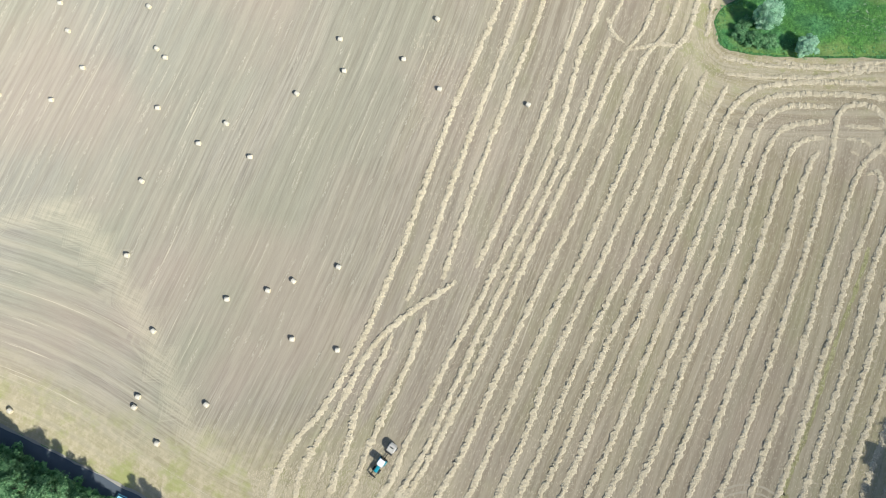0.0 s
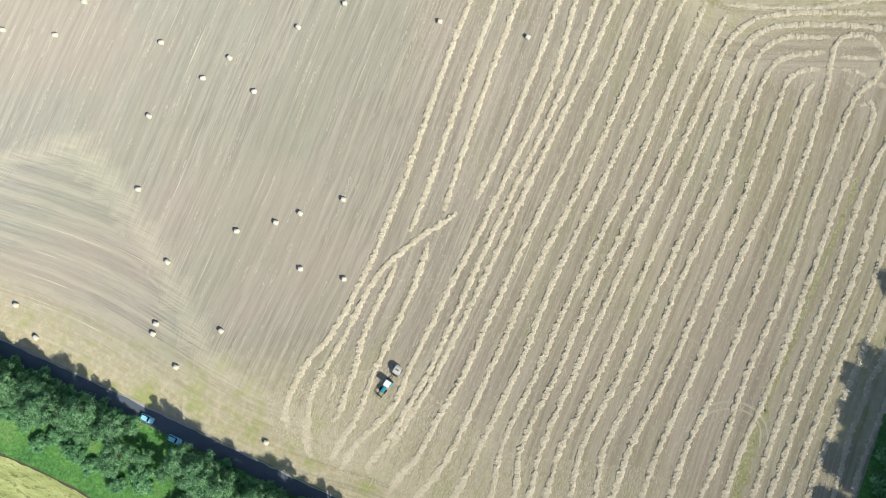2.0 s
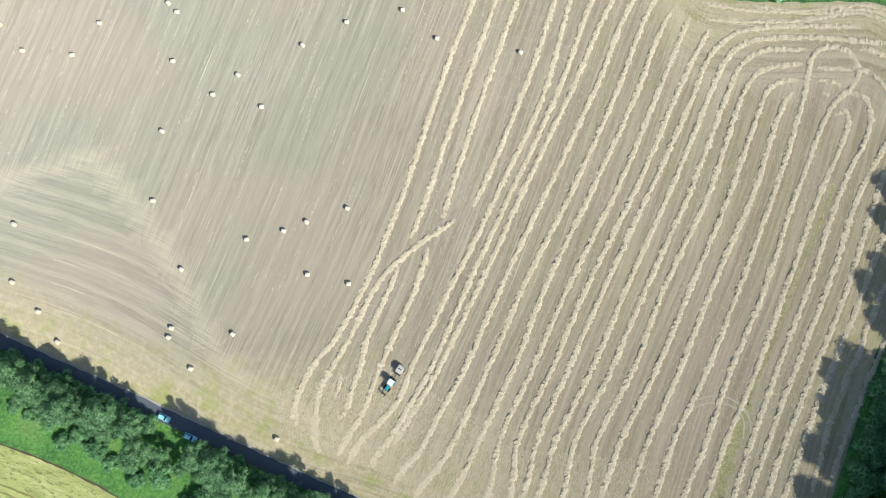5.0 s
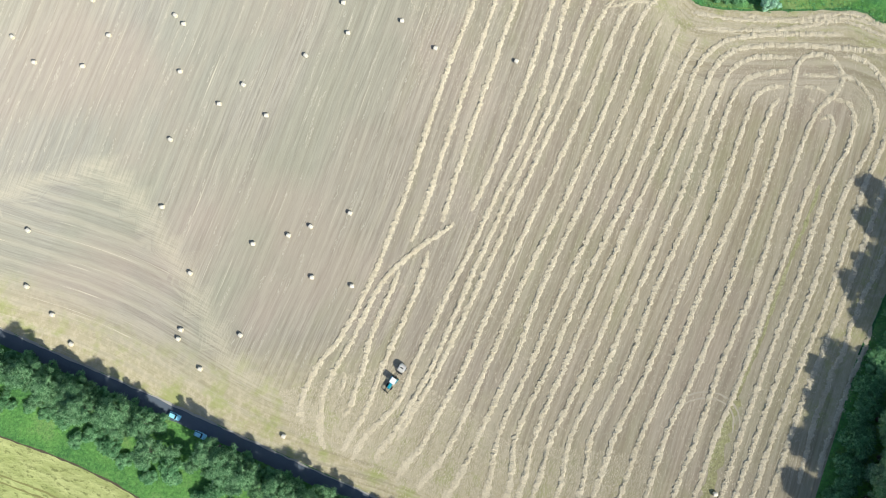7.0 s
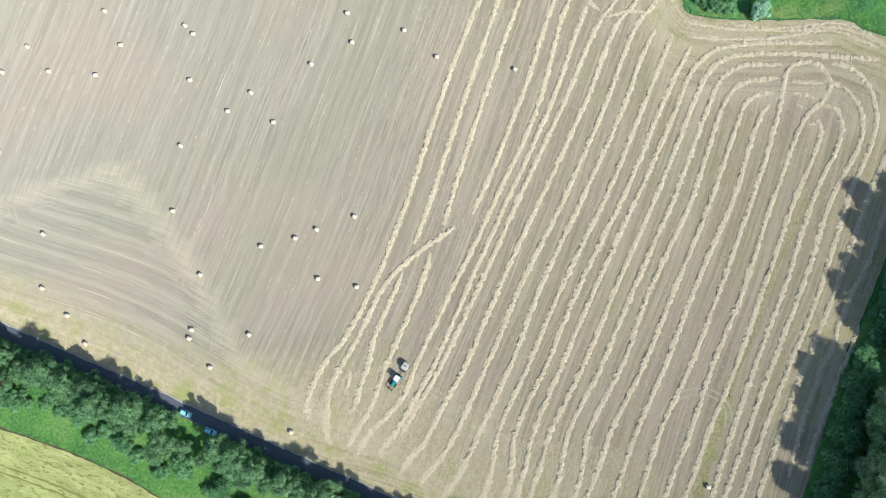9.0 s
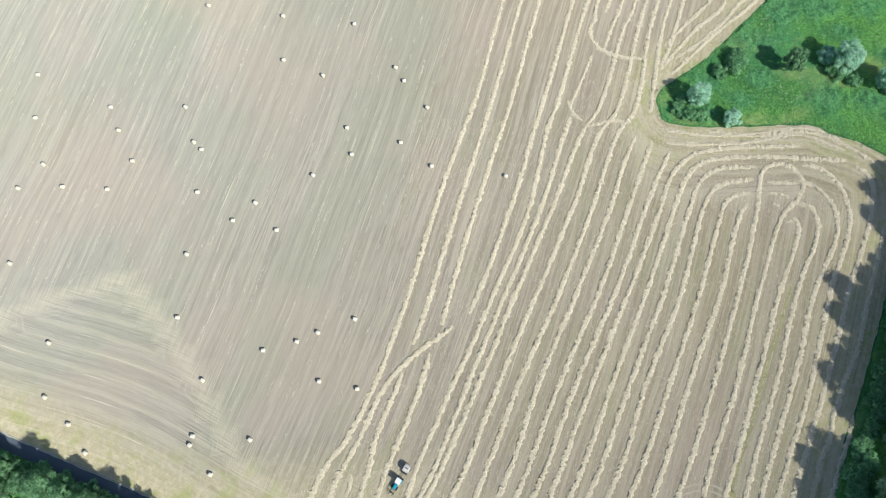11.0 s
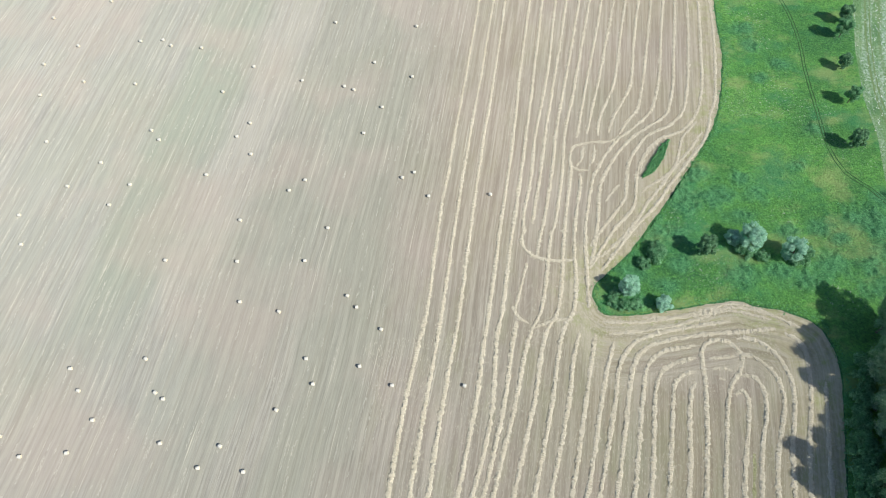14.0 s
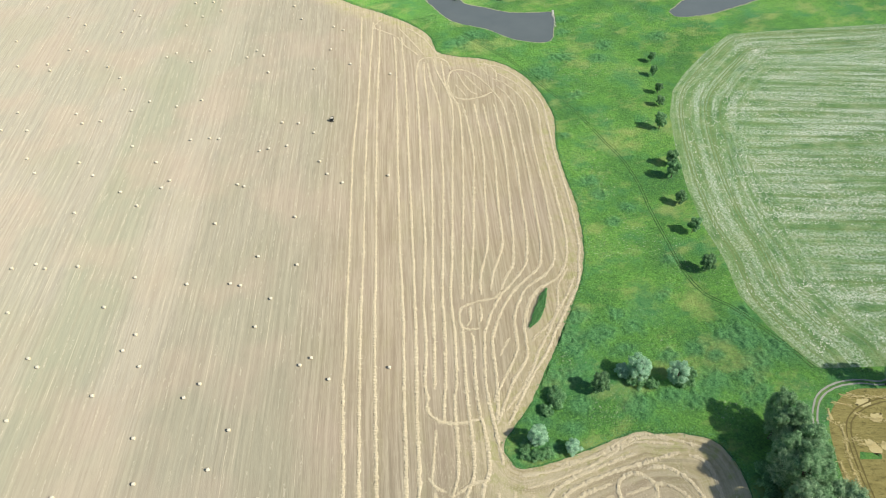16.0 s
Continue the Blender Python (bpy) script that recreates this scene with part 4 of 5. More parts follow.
# ---- bales ----
def straw_bale():
    ob = new("straw_bale")
    bm = bmesh.new()
    r, w, n = 0.63, 0.58, 22
    prof = [(0.0, w + 0.01), (r * 0.55, w + 0.03), (r - 0.07, w), (r, w - 0.09), (r * 1.012, 0.0), (r, -w + 0.09), (r - 0.07, -w), (r * 0.55, -w - 0.03), (0.0, -w - 0.01)]
    rings = []
    for rad, x in prof[1:-1]:
        rings.append([bm.verts.new((x, rad * math.cos(2 * math.pi * i / n), r * 0.97 + max(-r * 0.97, rad * math.sin(2 * math.pi * i / n)))) for i in range(n)])
    for a, b in zip(rings[1:-1], rings[2:-1]):
        for i in range(n):
            bm.faces.new((a[i], a[(i + 1) % n], b[(i + 1) % n], b[i]))
    bmesh.ops.recalc_face_normals(bm, faces=bm.faces[:])
    part("net_wrap", bm, WRAP, ob, "pale net wrap round the roll").data.shade_smooth()
    for s in (1, -1):
        bm = bmesh.new()
        cen = bm.verts.new((s * (w + 0.01), 0, r * 0.97))
        last = None
        for rad, x in ((r * 0.3, w + 0.035), (r * 0.55, w + 0.02), (r * 0.8, w + 0.012), (r - 0.07, w)):
            cur = [bm.verts.new((s * x, rad * math.cos(2 * math.pi * i / n), r * 0.97 + rad * math.sin(2 * math.pi * i / n))) for i in range(n)]
            for i in range(n):
                j = (i + 1) % n
                bm.faces.new((cen, cur[i], cur[j]) if last is None else (last[i], cur[i], cur[j], last[j]))
            last = cur
        bmesh.ops.recalc_face_normals(bm, faces=bm.faces[:])
        part("end", bm, BALE_END, ob, "rolled straw end")
    return tagged(ob, "round net-wrapped straw bale lying on stubble", "straw bale", "bales on the field")


BALES = [
    [(71.2, -46.4), (-49.6, -29.4), (-74.1, -10.2), (-112.1, -2.6), (-62.6, -0.7), (-80, 1.1), (-80.7, -1.5), (-118.1, 6), (-30.2, 13.1), (-126.2, 14.4), (-41.9, 15.8), (-77.8, 17.6), (-59.4, 26), (-48.9, 28.3), (-42.4, 30.8), (-126.8, 31.1), (-30.8, 34.6), (-86.8, 37.5), (-142.3, 57.5), (-85, 58), (-56.1, 64.9), (-70.5, 68.8), (-63.3, 74.6), (-82.7, 79.2), (19.4, 80.1), (-112.8, 81.6), (-127.9, 83.2), (-142.8, 83.3), (-44.4, 83.4), (-4.9, 84.8), (-31.5, 90.3)],
    [(-105.2, 91.3), (-135.2, 91.5), (-15, 93.8), (-82.1, 94.4), (-84.8, 97.2), (-33, 100), (-110.8, 102.8), (-5.7, 106.2), (-139.9, 108.8), (-88.4, 110.4), (-114.2, 111.6), (-13.3, 116.7), (-41.3, 120.1), (-16.1, 121.9), (-140.9, 125.3), (-55.1, 126.8), (-30.3, 139.8), (-55.6, 144.3), (-82.4, 149.9), (-20.3, 152.9), (45.2, 156.6), (20.9, 160.5), (-53.8, 163), (-154.3, 163.8), (-137.7, 167.7), (11.9, 171.5), (17.1, 173.3), (-33.9, 173.8), (-27.1, 177.8), (-105.2, 180.3)],
    [(-140.3, 182), (-66.8, 188.2), (-97.5, 189), (-122.6, 193), (-48.3, 195.5), (-0.7, 197.9), (-109.9, 202.9), (-53.8, 206.3), (-86.4, 210.8), (9, 210.9), (-48, 212.8), (-89.7, 216.7), (-133.5, 218.9), (-159.6, 219.9), (-1.9, 223.6), (-5.8, 226.4), (24.8, 226.4), (-23.9, 233.5), (-59.2, 233.5), (9.4, 238.5), (-97.8, 245.9), (-44.9, 246.4), (-139.3, 247.1), (-120.8, 251.9), (32, 258.3), (-68.4, 263.4), (-139.7, 266.6), (-82.4, 267.6), (-5.3, 268.3), (85.2, 270.9)],
    [(-86.2, 272.2), (-96.5, 273.4), (61.1, 274.4), (-125.1, 275.8), (55.9, 284.2), (13.4, 290.7), (10.6, 293.5), (55, 295.9), (-39.2, 296.2), (-138.5, 297.8), (-68.3, 302.3), (-111.7, 304.8), (-26.1, 305.5), (-21.4, 309.8), (-45.9, 310.1), (42.1, 315.9), (27.2, 316.9), (32.2, 317), (59, 321.8), (-105, 321.8), (-26.1, 328), (-58.1, 329.1), (53.4, 333.8), (8.6, 336.2), (44.7, 338.1), (4, 338.8), (-6, 341.1), (-86.2, 342.6), (-64.2, 343.2), (-36.5, 347.2)],
    [(-89.8, 357.1), (119.1, 363.2), (-8.7, 377), (-50.9, 378.2), (6, 378.2), (-60.8, 379.9), (-33.6, 382.5), (99.5, 383.7), (-89.7, 384.3), (76.7, 386.6), (-22.7, 388.2), (-103.1, 390.1), (-63.3, 391), (49.3, 393.4), (-94.5, 404.9), (93.1, 405.3), (-35.2, 407.1), (51.1, 414.2), (40.6, 415.9), (-36.6, 421.3), (48.3, 421.9), (6.9, 423.6), (108.1, 426.6), (20.2, 433.3), (103.4, 433.5), (-6.9, 435.2), (-42.6, 437.4), (-0.3, 438), (-76.4, 446.3), (86, 452)],
    [(-77.5, 454.5), (-94.8, 459.1), (-53.4, 462.1), (-64.2, 468.5), (85.8, 472.3), (10.8, 472.6), (-30.5, 479.8), (23.1, 480.9), (36.6, 484.9), (-95.8, 492.8), (-16.8, 498.1), (-52.6, 498.8), (33.8, 499.4), (21.6, 503.1), (-20.1, 507.8), (-62.4, 514.8), (-75.6, 535)],
]
first_bale = straw_bale()
placed = 0
for bunch in BALES:
    for x, y in bunch:
        turn = 20 * math.sin(x * 12.9 + y * 7.3) - 20
        m = pose(x, y, 0.02, 0, 0, turn)
        if placed == 0:
            first_bale.matrix_basis = m
        else:
            copy_thing(first_bale, m)
        placed += 1


# ---- trees ----
def tube(bm, a, b, r1, r2, sides=7):
    d = (b - a).normalized()
    side = d.cross(Vector((0.3, 0.9, 0.2))).normalized()
    up = d.cross(side)
    ra, rb = ([bm.verts.new(p + (side * math.cos(2 * math.pi * i / sides) + up * math.sin(2 * math.pi * i / sides)) * r) for i in range(sides)] for p, r in ((a, r1), (b, r2)))
    for i in range(sides):
        bm.faces.new((ra[i], ra[(i + 1) % sides], rb[(i + 1) % sides], rb[i]))


def tree(name, label, height, spread, leaves, leaf, size, seed, lobes=16, low=0.25, category="tree", lump=(0.26, 0.44), loose=0.15):
    """A tree with a bent trunk, limbs, and a crown of leaf sprays round the limbs' ends."""
    rnd = random.Random(seed)
    ob = new(name)
    bm = bmesh.new()
    top = Vector((rnd.uniform(-0.4, 0.4), rnd.uniform(-0.4, 0.4), height * 0.62))
    mid = Vector((rnd.uniform(-0.2, 0.2), rnd.uniform(-0.2, 0.2), height * 0.3))
    r = height * 0.018
    tube(bm, Vector((0, 0, -0.1)), Vector((0, 0, height * 0.03)), r * 1.7, r * 1.15, 9)
    tube(bm, Vector((0, 0, height * 0.03)), mid, r * 1.15, r * 0.85, 9)
    tube(bm, mid, top, r * 0.85, r * 0.4, 8)
    ends = []
    for i in range(lobes):
        a = i * 2.399963 + rnd.uniform(-0.3, 0.3)
        up = low + (0.93 - low) * ((i + 0.5) / lobes) ** 0.85
        reach = spread * (math.sin(math.pi * min(1, (up - low * 0.55) / (1.06 - low * 0.55))) ** 0.55) * rnd.uniform(0.45, 0.92)
        p = Vector((math.cos(a) * reach, math.sin(a) * reach, height * up))
        start = mid.lerp(top, min(1, max(0, (up - 0.3) / 0.5)))
        tube(bm, start, p, r * 0.35, r * 0.1, 5)
        ends.append((p, rnd.uniform(*lump) * spread))
    ends.append((Vector((top.x, top.y, height * 0.86)), 0.4 * spread))
    part("trunk", bm, BARK, ob, "grey bark trunk with limbs")
    g = np.random.RandomState(seed)
    weight = np.array([e[1] ** 2 for e in ends])
    pick = g.choice(len(ends), leaves, p=weight / weight.sum())
    centre = np.array([tuple(e[0]) for e in ends])[pick]
    radius = np.array([e[1] for e in ends])[pick]
    d = g.normal(size=(leaves, 3))
    d /= np.linalg.norm(d, axis=1)[:, None]
    shell = g.uniform(0.45, 1.12, leaves) ** 0.6 * (1 + loose * g.uniform(-0.3, 1, leaves) ** 2)
    bumpy = 1 + 0.22 * np.sin(d[:, 0] * 6 + pick) * np.cos(d[:, 1] * 5 + pick * 2)
    at = centre + d * (radius * shell * bumpy)[:, None] * np.array([1, 1, 0.85])
    at[:, 2] = np.clip(at[:, 2], 0.1, height)
    nrm = d * 1.0 + g.normal(size=(leaves, 3)) * 0.42 + np.array([0, 0, 0.45])
    nrm /= np.linalg.norm(nrm, axis=1)[:, None]
    u = np.cross(nrm, g.normal(size=(leaves, 3)))
    u /= np.linalg.norm(u, axis=1)[:, None]
    v = np.cross(nrm, u)
    s = size * g.uniform(0.5, 1.25, leaves)[:, None]
    fold = nrm * s * 0.25
    verts = np.stack([at - u * s, at - v * s * 0.55 - fold, at + u * s, at + v * s * 0.55 - fold], 1).reshape(-1, 3)
    k = np.arange(leaves) * 4
    faces = np.column_stack([np.column_stack([k, k + 1, k + 2]), np.column_stack([k, k + 2, k + 3])]).reshape(-1, 3)
    crown = mesh_object("crown", verts, faces.tolist(), leaf)
    crown.parent = ob
    return tagged(ob, label, category)


def plant(kinds, spots, seed, group, scale=(0.85, 1.15)):
    rnd = random.Random(seed)
    for x, y in spots:
        ob = rnd.choice(kinds)
        s = rnd.uniform(*scale)
        m = pose(x, y, 0.0, 0, 0, rnd.uniform(0, 360))
        if ob.name in waiting:
            waiting.discard(ob.name)
            ob.matrix_basis = m
            ob.scale = (s, s, s)
        else:
            ob = copy_thing(ob, m)
            ob.scale = (s, s, s * rnd.uniform(0.93, 1.07))
        tagged(ob, group=group)


def scatter(outline, gap, seed, tries=4000):
    """Random spots inside an outline, no two nearer than gap."""
    rnd = random.Random(seed)
    xs, ys = [p[0] for p in outline], [p[1] for p in outline]
    spots = []
    for _ in range(tries):
        p = (rnd.uniform(min(xs), max(xs)), rnd.uniform(min(ys), max(ys)))
        if inside(*p, outline) and all(math.hypot(p[0] - q[0], p[1] - q[1]) > gap for q in spots):
            spots.append(p)
    return spots


HEDGE = [tree("roadside_tree", "bushy green roadside tree in full leaf", h, w, 8000, LEAF_GREEN, 0.27, 20 + i, 24, 0.2, lump=(0.18, 0.34), loose=0.5) for i, (h, w) in enumerate(((16.5, 4.2), (17.5, 4.6), (14.0, 4.0), (15.5, 3.6)))]
WOOD = [tree("woodland_tree", "tall grey-green woodland tree in full leaf", h, w, 13000, LEAF_DARK if i % 2 == 0 else LEAF_GREY, 0.28, 40 + i, 40, 0.14, lump=(0.14, 0.34), loose=0.9) for i, (h, w) in enumerate(((22.0, 4.4), (20.0, 4.2), (24.0, 4.2), (17.5, 4.3)))]
SILVER = [tree("willow_tree", "rounded silvery-green willow in the meadow", h, w, 11000, LEAF_SILVER, 0.25, 60 + i, 26, 0.10, lump=(0.20, 0.34)) for i, (h, w) in enumerate(((11.0, 4.9), (5.6, 3.2)))]
SHRUB = [tree("shrub", "low dark green leafy shrub in rough grass", h, w, 2600, LEAF_BUSH, 0.22, 80 + i, 12, 0.1, "shrub") for i, (h, w) in enumerate(((2.8, 2.6), (1.9, 1.9)))]
LONE = [tree("meadow_tree", "slim dark green tree standing in the meadow", h, w, 8000, LEAF_GREEN if i else LEAF_BUSH, 0.3, 90 + i, 18, 0.32, lump=(0.24, 0.40)) for i, (h, w) in enumerate(((11.0, 3.6), (10.0, 3.3)))]
waiting = {o.name for o in HEDGE + WOOD + SILVER + SHRUB + LONE}


def beside_road(offset, start, end, gap, seed, jitter=1.0):
    rnd = random.Random(seed)
    line = spline(ROAD, gap)
    n = sides_of(line)
    return [(p[0] - q[0] * offset + rnd.uniform(-jitter, jitter), p[1] - q[1] * offset + rnd.uniform(-jitter, jitter)) for p, q in zip(line, n) if start < p[0] < end]


def clear_of_car(p):
    d = ((p[0] + 81) * 0.72 - (p[1] + 23.4) * 0.69, (p[0] + 81) * 0.69 + (p[1] + 23.4) * 0.72)
    return not (0.5 < d[0] < 18 and abs(d[1]) < 2.7)


plant(HEDGE, [p for p in beside_road(3.4, -230, 120, 6.8, 1, 1.4) if clear_of_car(p)], 1, "trees along the road")
plant(HEDGE, [p for p in beside_road(8.8, -230, 120, 7.0, 2, 2.2) if clear_of_car(p)], 2, "trees along the road", (0.5, 0.85))
plant(SHRUB, [p for p in beside_road(3.4, -230, 120, 4.4, 23, 0.8) if clear_of_car(p)], 23, "shrubs along the road", (0.8, 1.5))
plant(SHRUB, beside_road(15.5, -230, 120, 5.0, 3, 2.2), 3, "shrubs along the road", (0.7, 1.5))

WOODLAND = [(151.7, 63.8), (144.4, 46.8), (122, 1.7), (119.1, -4.8), (115.7, -11.2), (111.4, -24), (106.3, -36.5), (101.7, -48.9), (100, -110), (145, -110), (156, -20), (160, 30), (164, 56), (167, 68), (160, 72)]
gap = [(114.1, -4.7)][0]


def clear_of_gap(p):
    d = ((p[0] - gap[0]) * 0.72 - (p[1] - gap[1]) * 0.69, (p[0] - gap[0]) * 0.69 + (p[1] - gap[1]) * 0.72)
    return not (0 < d[0] < 26 and abs(d[1]) < 5.5)


plant(WOOD, [(x + 6.6, y) for x, y in scatter(WOODLAND, 5.2, 5) if clear_of_gap((x + 6.6, y))], 5, "woodland at the field's edge", (0.88, 1.15))
wood_edge = spline([(149.8, 62.1), (143.6, 49), (121.3, 1.7), (118.5, -4.8), (114.4, -11.2), (110.1, -23.9), (104.9, -36.5), (100.1, -48.9), (92, -75)], 4.0)
plant(SHRUB, [tuple(p + q * u + (1.8, 0)) for p, q, u in zip(wood_edge, sides_of(wood_edge), np.random.RandomState(8).uniform(1.0, 3.5, len(wood_edge)))], 14, "understorey at the wood's edge", (1.3, 2.2))
plant(WOOD[2:3] + WOOD[:1], [(170.5, 77.5), (166.4, 72.6), (172.4, 70.4), (171.6, 61.8), (167.6, 55.4), (226.4, 73.6), (231.8, 71.8)], 11, "woodland at the field's edge", (0.9, 1.0))
for spots, seed, size in (([(278.6, 314.8), (270, 300.2)], 6, (0.60, 0.68)), ([(262, 283), (255, 271.2)], 61, (0.70, 0.78)), ([(241.4, 252)], 62, (0.92, 0.96)), ([(228.2, 222.4), (222.4, 213.4)], 63, (0.95, 1.05)), ([(213.8, 194.5), (207.3, 175.1)], 64, (0.8, 0.9)), ([(197.4, 151.9)], 65, (1.0, 1.05))):
    plant(LONE, spots, seed, "row of meadow trees", size)
plant(SILVER[:1], [(135.8, 114.6), (149.4, 107.4)], 7, "willows in the meadow", (1.0, 1.08))
plant(SILVER[:1], [(84.6, 104.4)], 13, "willows in the meadow", (0.84, 0.88))
plant(SILVER[1:], [(95.6, 96.4), (130.7, 117.6)], 8, "willows in the meadow", (0.95, 1.05))
plant(SHRUB, [(133.6, 112.0), (138.8, 109.2)], 66, "round shrubs under the willows", (1.35, 1.5))
plant(SHRUB, [(78.8, 101.2), (82.4, 99.2), (86.4, 98.8), (80.4, 104.8), (98.9, 118.2), (101.4, 119.4), (100.6, 116.8), (94.2, 114.4), (149.6, 105.4), (152.4, 104.8)], 9, "shrubs in the meadow", (0.9, 1.5))
plant(LONE, [(117.8, 114.8)], 12, "slim trees among the willows", (1.05, 1.1))
plant(LONE, [(154.2, 106)], 67, "slim trees among the willows", (0.6, 0.65))
plant(SHRUB, [(222, 431), (227, 428.5), (233, 426.5), (238, 424.6), (196, 440)], 68, "bushes on the pond's bank", (1.2, 1.7))
ISLET = [(107, 152.8), (113.4, 155.4), (118.9, 160.9), (123.4, 168), (124.9, 170), (121.1, 168.2), (115.9, 163.2), (111.6, 158.2)]
tagged(sheet("islet", ISLET, 0.05, REED), "small dark green weedy islet left in the stubble", "weeds", kind="structure")


def tufts(name, spots, height, reach, material, label, seed, blades=6):
    """Clumps of rank grass: bent blades that rise from each spot."""
    g = np.random.RandomState(seed)
    p = np.repeat(np.array(spots), blades, axis=0)
    n = len(p)
    a = g.uniform(0, 2 * math.pi, n)
    d = np.column_stack([np.cos(a), np.sin(a)])
    r = reach * g.uniform(0.3, 1.0, n)[:, None]
    w = np.column_stack([-d[:, 1], d[:, 0]]) * (0.10 + 0.12 * g.uniform(0, 1, n))[:, None]
    h = height * g.uniform(0.4, 1.1, n)
    base = p + d * r * 0.3
    verts = np.stack([np.column_stack([base - w, np.zeros(n)]), np.column_stack([base + w, np.zeros(n)]), np.column_stack([p + d * r * 0.7 + w * 0.8, h]), np.column_stack([p + d * r * 0.7 - w * 0.8, h]), np.column_stack([p + d * r * 1.25, h * 0.75])], 1).reshape(-1, 3)
    k = 5 * np.arange(n)
    faces = np.column_stack([k, k + 1, k + 2, k + 3]).tolist() + np.column_stack([k + 3, k + 2, k + 4]).tolist()
    return tagged(mesh_object(name, verts, faces, material), label, "grass", kind="stuff")


REED_BLADE = leaf_material("reed_blades", (0.13, 0.36, 0.15), (0.25, 0.53, 0.21))
RANK = [(182, 227.5, 6), (180.8, 215.9, 6), (189.1, 266.9, 4), (133.4, 139.5, 9), (120, 137, 7), (149.3, 137.9, 6), (146, 146, 5), (172, 147.5, 5), (144.1, 102, 8), (151.6, 97.6, 8), (163, 101, 8), (129.5, 103.9, 8), (171.6, 111.2, 4), (118.6, 142.4, 8), (105.6, 126.4, 7), (129.2, 151.2, 7), (191.5, 112.4, 8), (187.1, 101.8, 8), (178, 97, 8), (188.2, 202.2, 5), (174, 383, 10), (187.8, 388, 8), (245.9, 370, 6), (252.4, 386, 6), (90, 112, 7), (100, 104, 6), (112, 126, 8), (196, 126, 5), (188, 164, 5), (208, 330, 9), (228, 342, 9), (250, 330, 8), (262, 345, 9), (300, 340, 8), (215, 300, 6), (176, 196, 5), (198, 104, 10), (186, 118, 9), (176, 90, 8), (166, 118, 6), (108, 112, 6), (88, 100, 6), (154, 118, 5), (138, 128, 6)]


def within(x, y, outline):
    hit = np.zeros(len(x), bool)
    for (x1, y1), (x2, y2) in zip(outline, outline[1:] + outline[:1]):
        if y1 != y2:
            hit ^= ((y1 > y) != (y2 > y)) & (x < (x2 - x1) * (y - y1) / (y2 - y1) + x1)
    return hit


def ripple(x, y, scale, seed):
    """Smooth noise on a lattice."""
    lattice = np.random.RandomState(seed).uniform(-1, 1, (256, 256))
    u, v = x / scale + 500, y / scale + 500
    i, j = np.floor(u).astype(int), np.floor(v).astype(int)
    f, h = u - i, v - j
    f, h = f * f * (3 - 2 * f), h * h * (3 - 2 * h)
    at = lambda a, b: lattice[a % 256, b % 256]
    return (at(i, j) * (1 - f) + at(i + 1, j) * f) * (1 - h) + (at(i, j + 1) * (1 - f) + at(i + 1, j + 1) * f) * h


def meadow_sward():
    """The uneven sward of the meadow, taller and darker where rank weeds grow."""
    step = 0.62
    xs, ys = np.arange(72, 345, step), np.arange(70, 425, step)
    gx, gy = (a.ravel() for a in np.meshgrid(xs, ys))
    gx, gy = gx + ripple(gx, gy, 0.9, 3) * 0.25, gy + ripple(gx, gy, 0.9, 4) * 0.25
    rank = np.zeros(len(gx))
    for x, y, r in RANK:
        rank = np.maximum(rank, np.exp(-(((gx - x) / r) ** 2 + ((gy - y) / (0.75 * r)) ** 2)))
    rank = np.clip(rank * 1.5 + ripple(gx, gy, 6, 5) * 0.35 + ripple(gx, gy, 2.5, 6) * 0.25 - 0.25, 0, 1)
    free = within(gx, gy, NEAR) & ~within(gx, gy, FIELD) & ~within(gx, gy, MOWN_EDGE) & ~within(gx, gy, WHEAT_EDGE) & ~within(gx, gy, [tuple(p) for p in spline(POND + POND[:1], 3.0)][:-1]) & ~within(gx, gy, [tuple(p) for p in spline(POOL + POOL[:1], 3.0)][:-1])
    z = 0.14 + (0.13 + 0.50 * rank) * ripple(gx, gy, 1.35, 7) + (0.10 + 0.45 * rank) * ripple(gx, gy, 3.4, 8) + 0.4 * rank
    for line, reach in ((lane_line, 3.2), (spline(PATHWAY, 1.5), 2.2)):
        gap = np.full(len(gx), 99.0)
        for x, y in line:
            gap = np.minimum(gap, np.hypot(gx - x, gy - y))
        z = np.where(gap < reach, np.minimum(z, 0.03), z)
    z = np.maximum(z, 0.012)
    w, t = len(xs), len(ys)
    i, j = (a.ravel() for a in np.meshgrid(np.arange(w - 1), np.arange(t - 1)))
    q = np.column_stack([j * w + i, j * w + i + 1, (j + 1) * w + i + 1, (j + 1) * w + i])
    q = q[free[q].all(axis=1)]
    used, q = np.unique(q, return_inverse=True)
    ob = mesh_object("meadow", np.column_stack([gx, gy, z])[used], q.reshape(-1, 4).tolist(), SWARD, True)
    data = ob.data.attributes.new("rank", "FLOAT_VECTOR", "POINT")
    data.data.foreach_set("vector", np.column_stack([rank[used], rank[used], rank[used]]).ravel())
    return tagged(ob, "uneven green meadow sward with darker rank weed beds", "meadow", kind="structure")


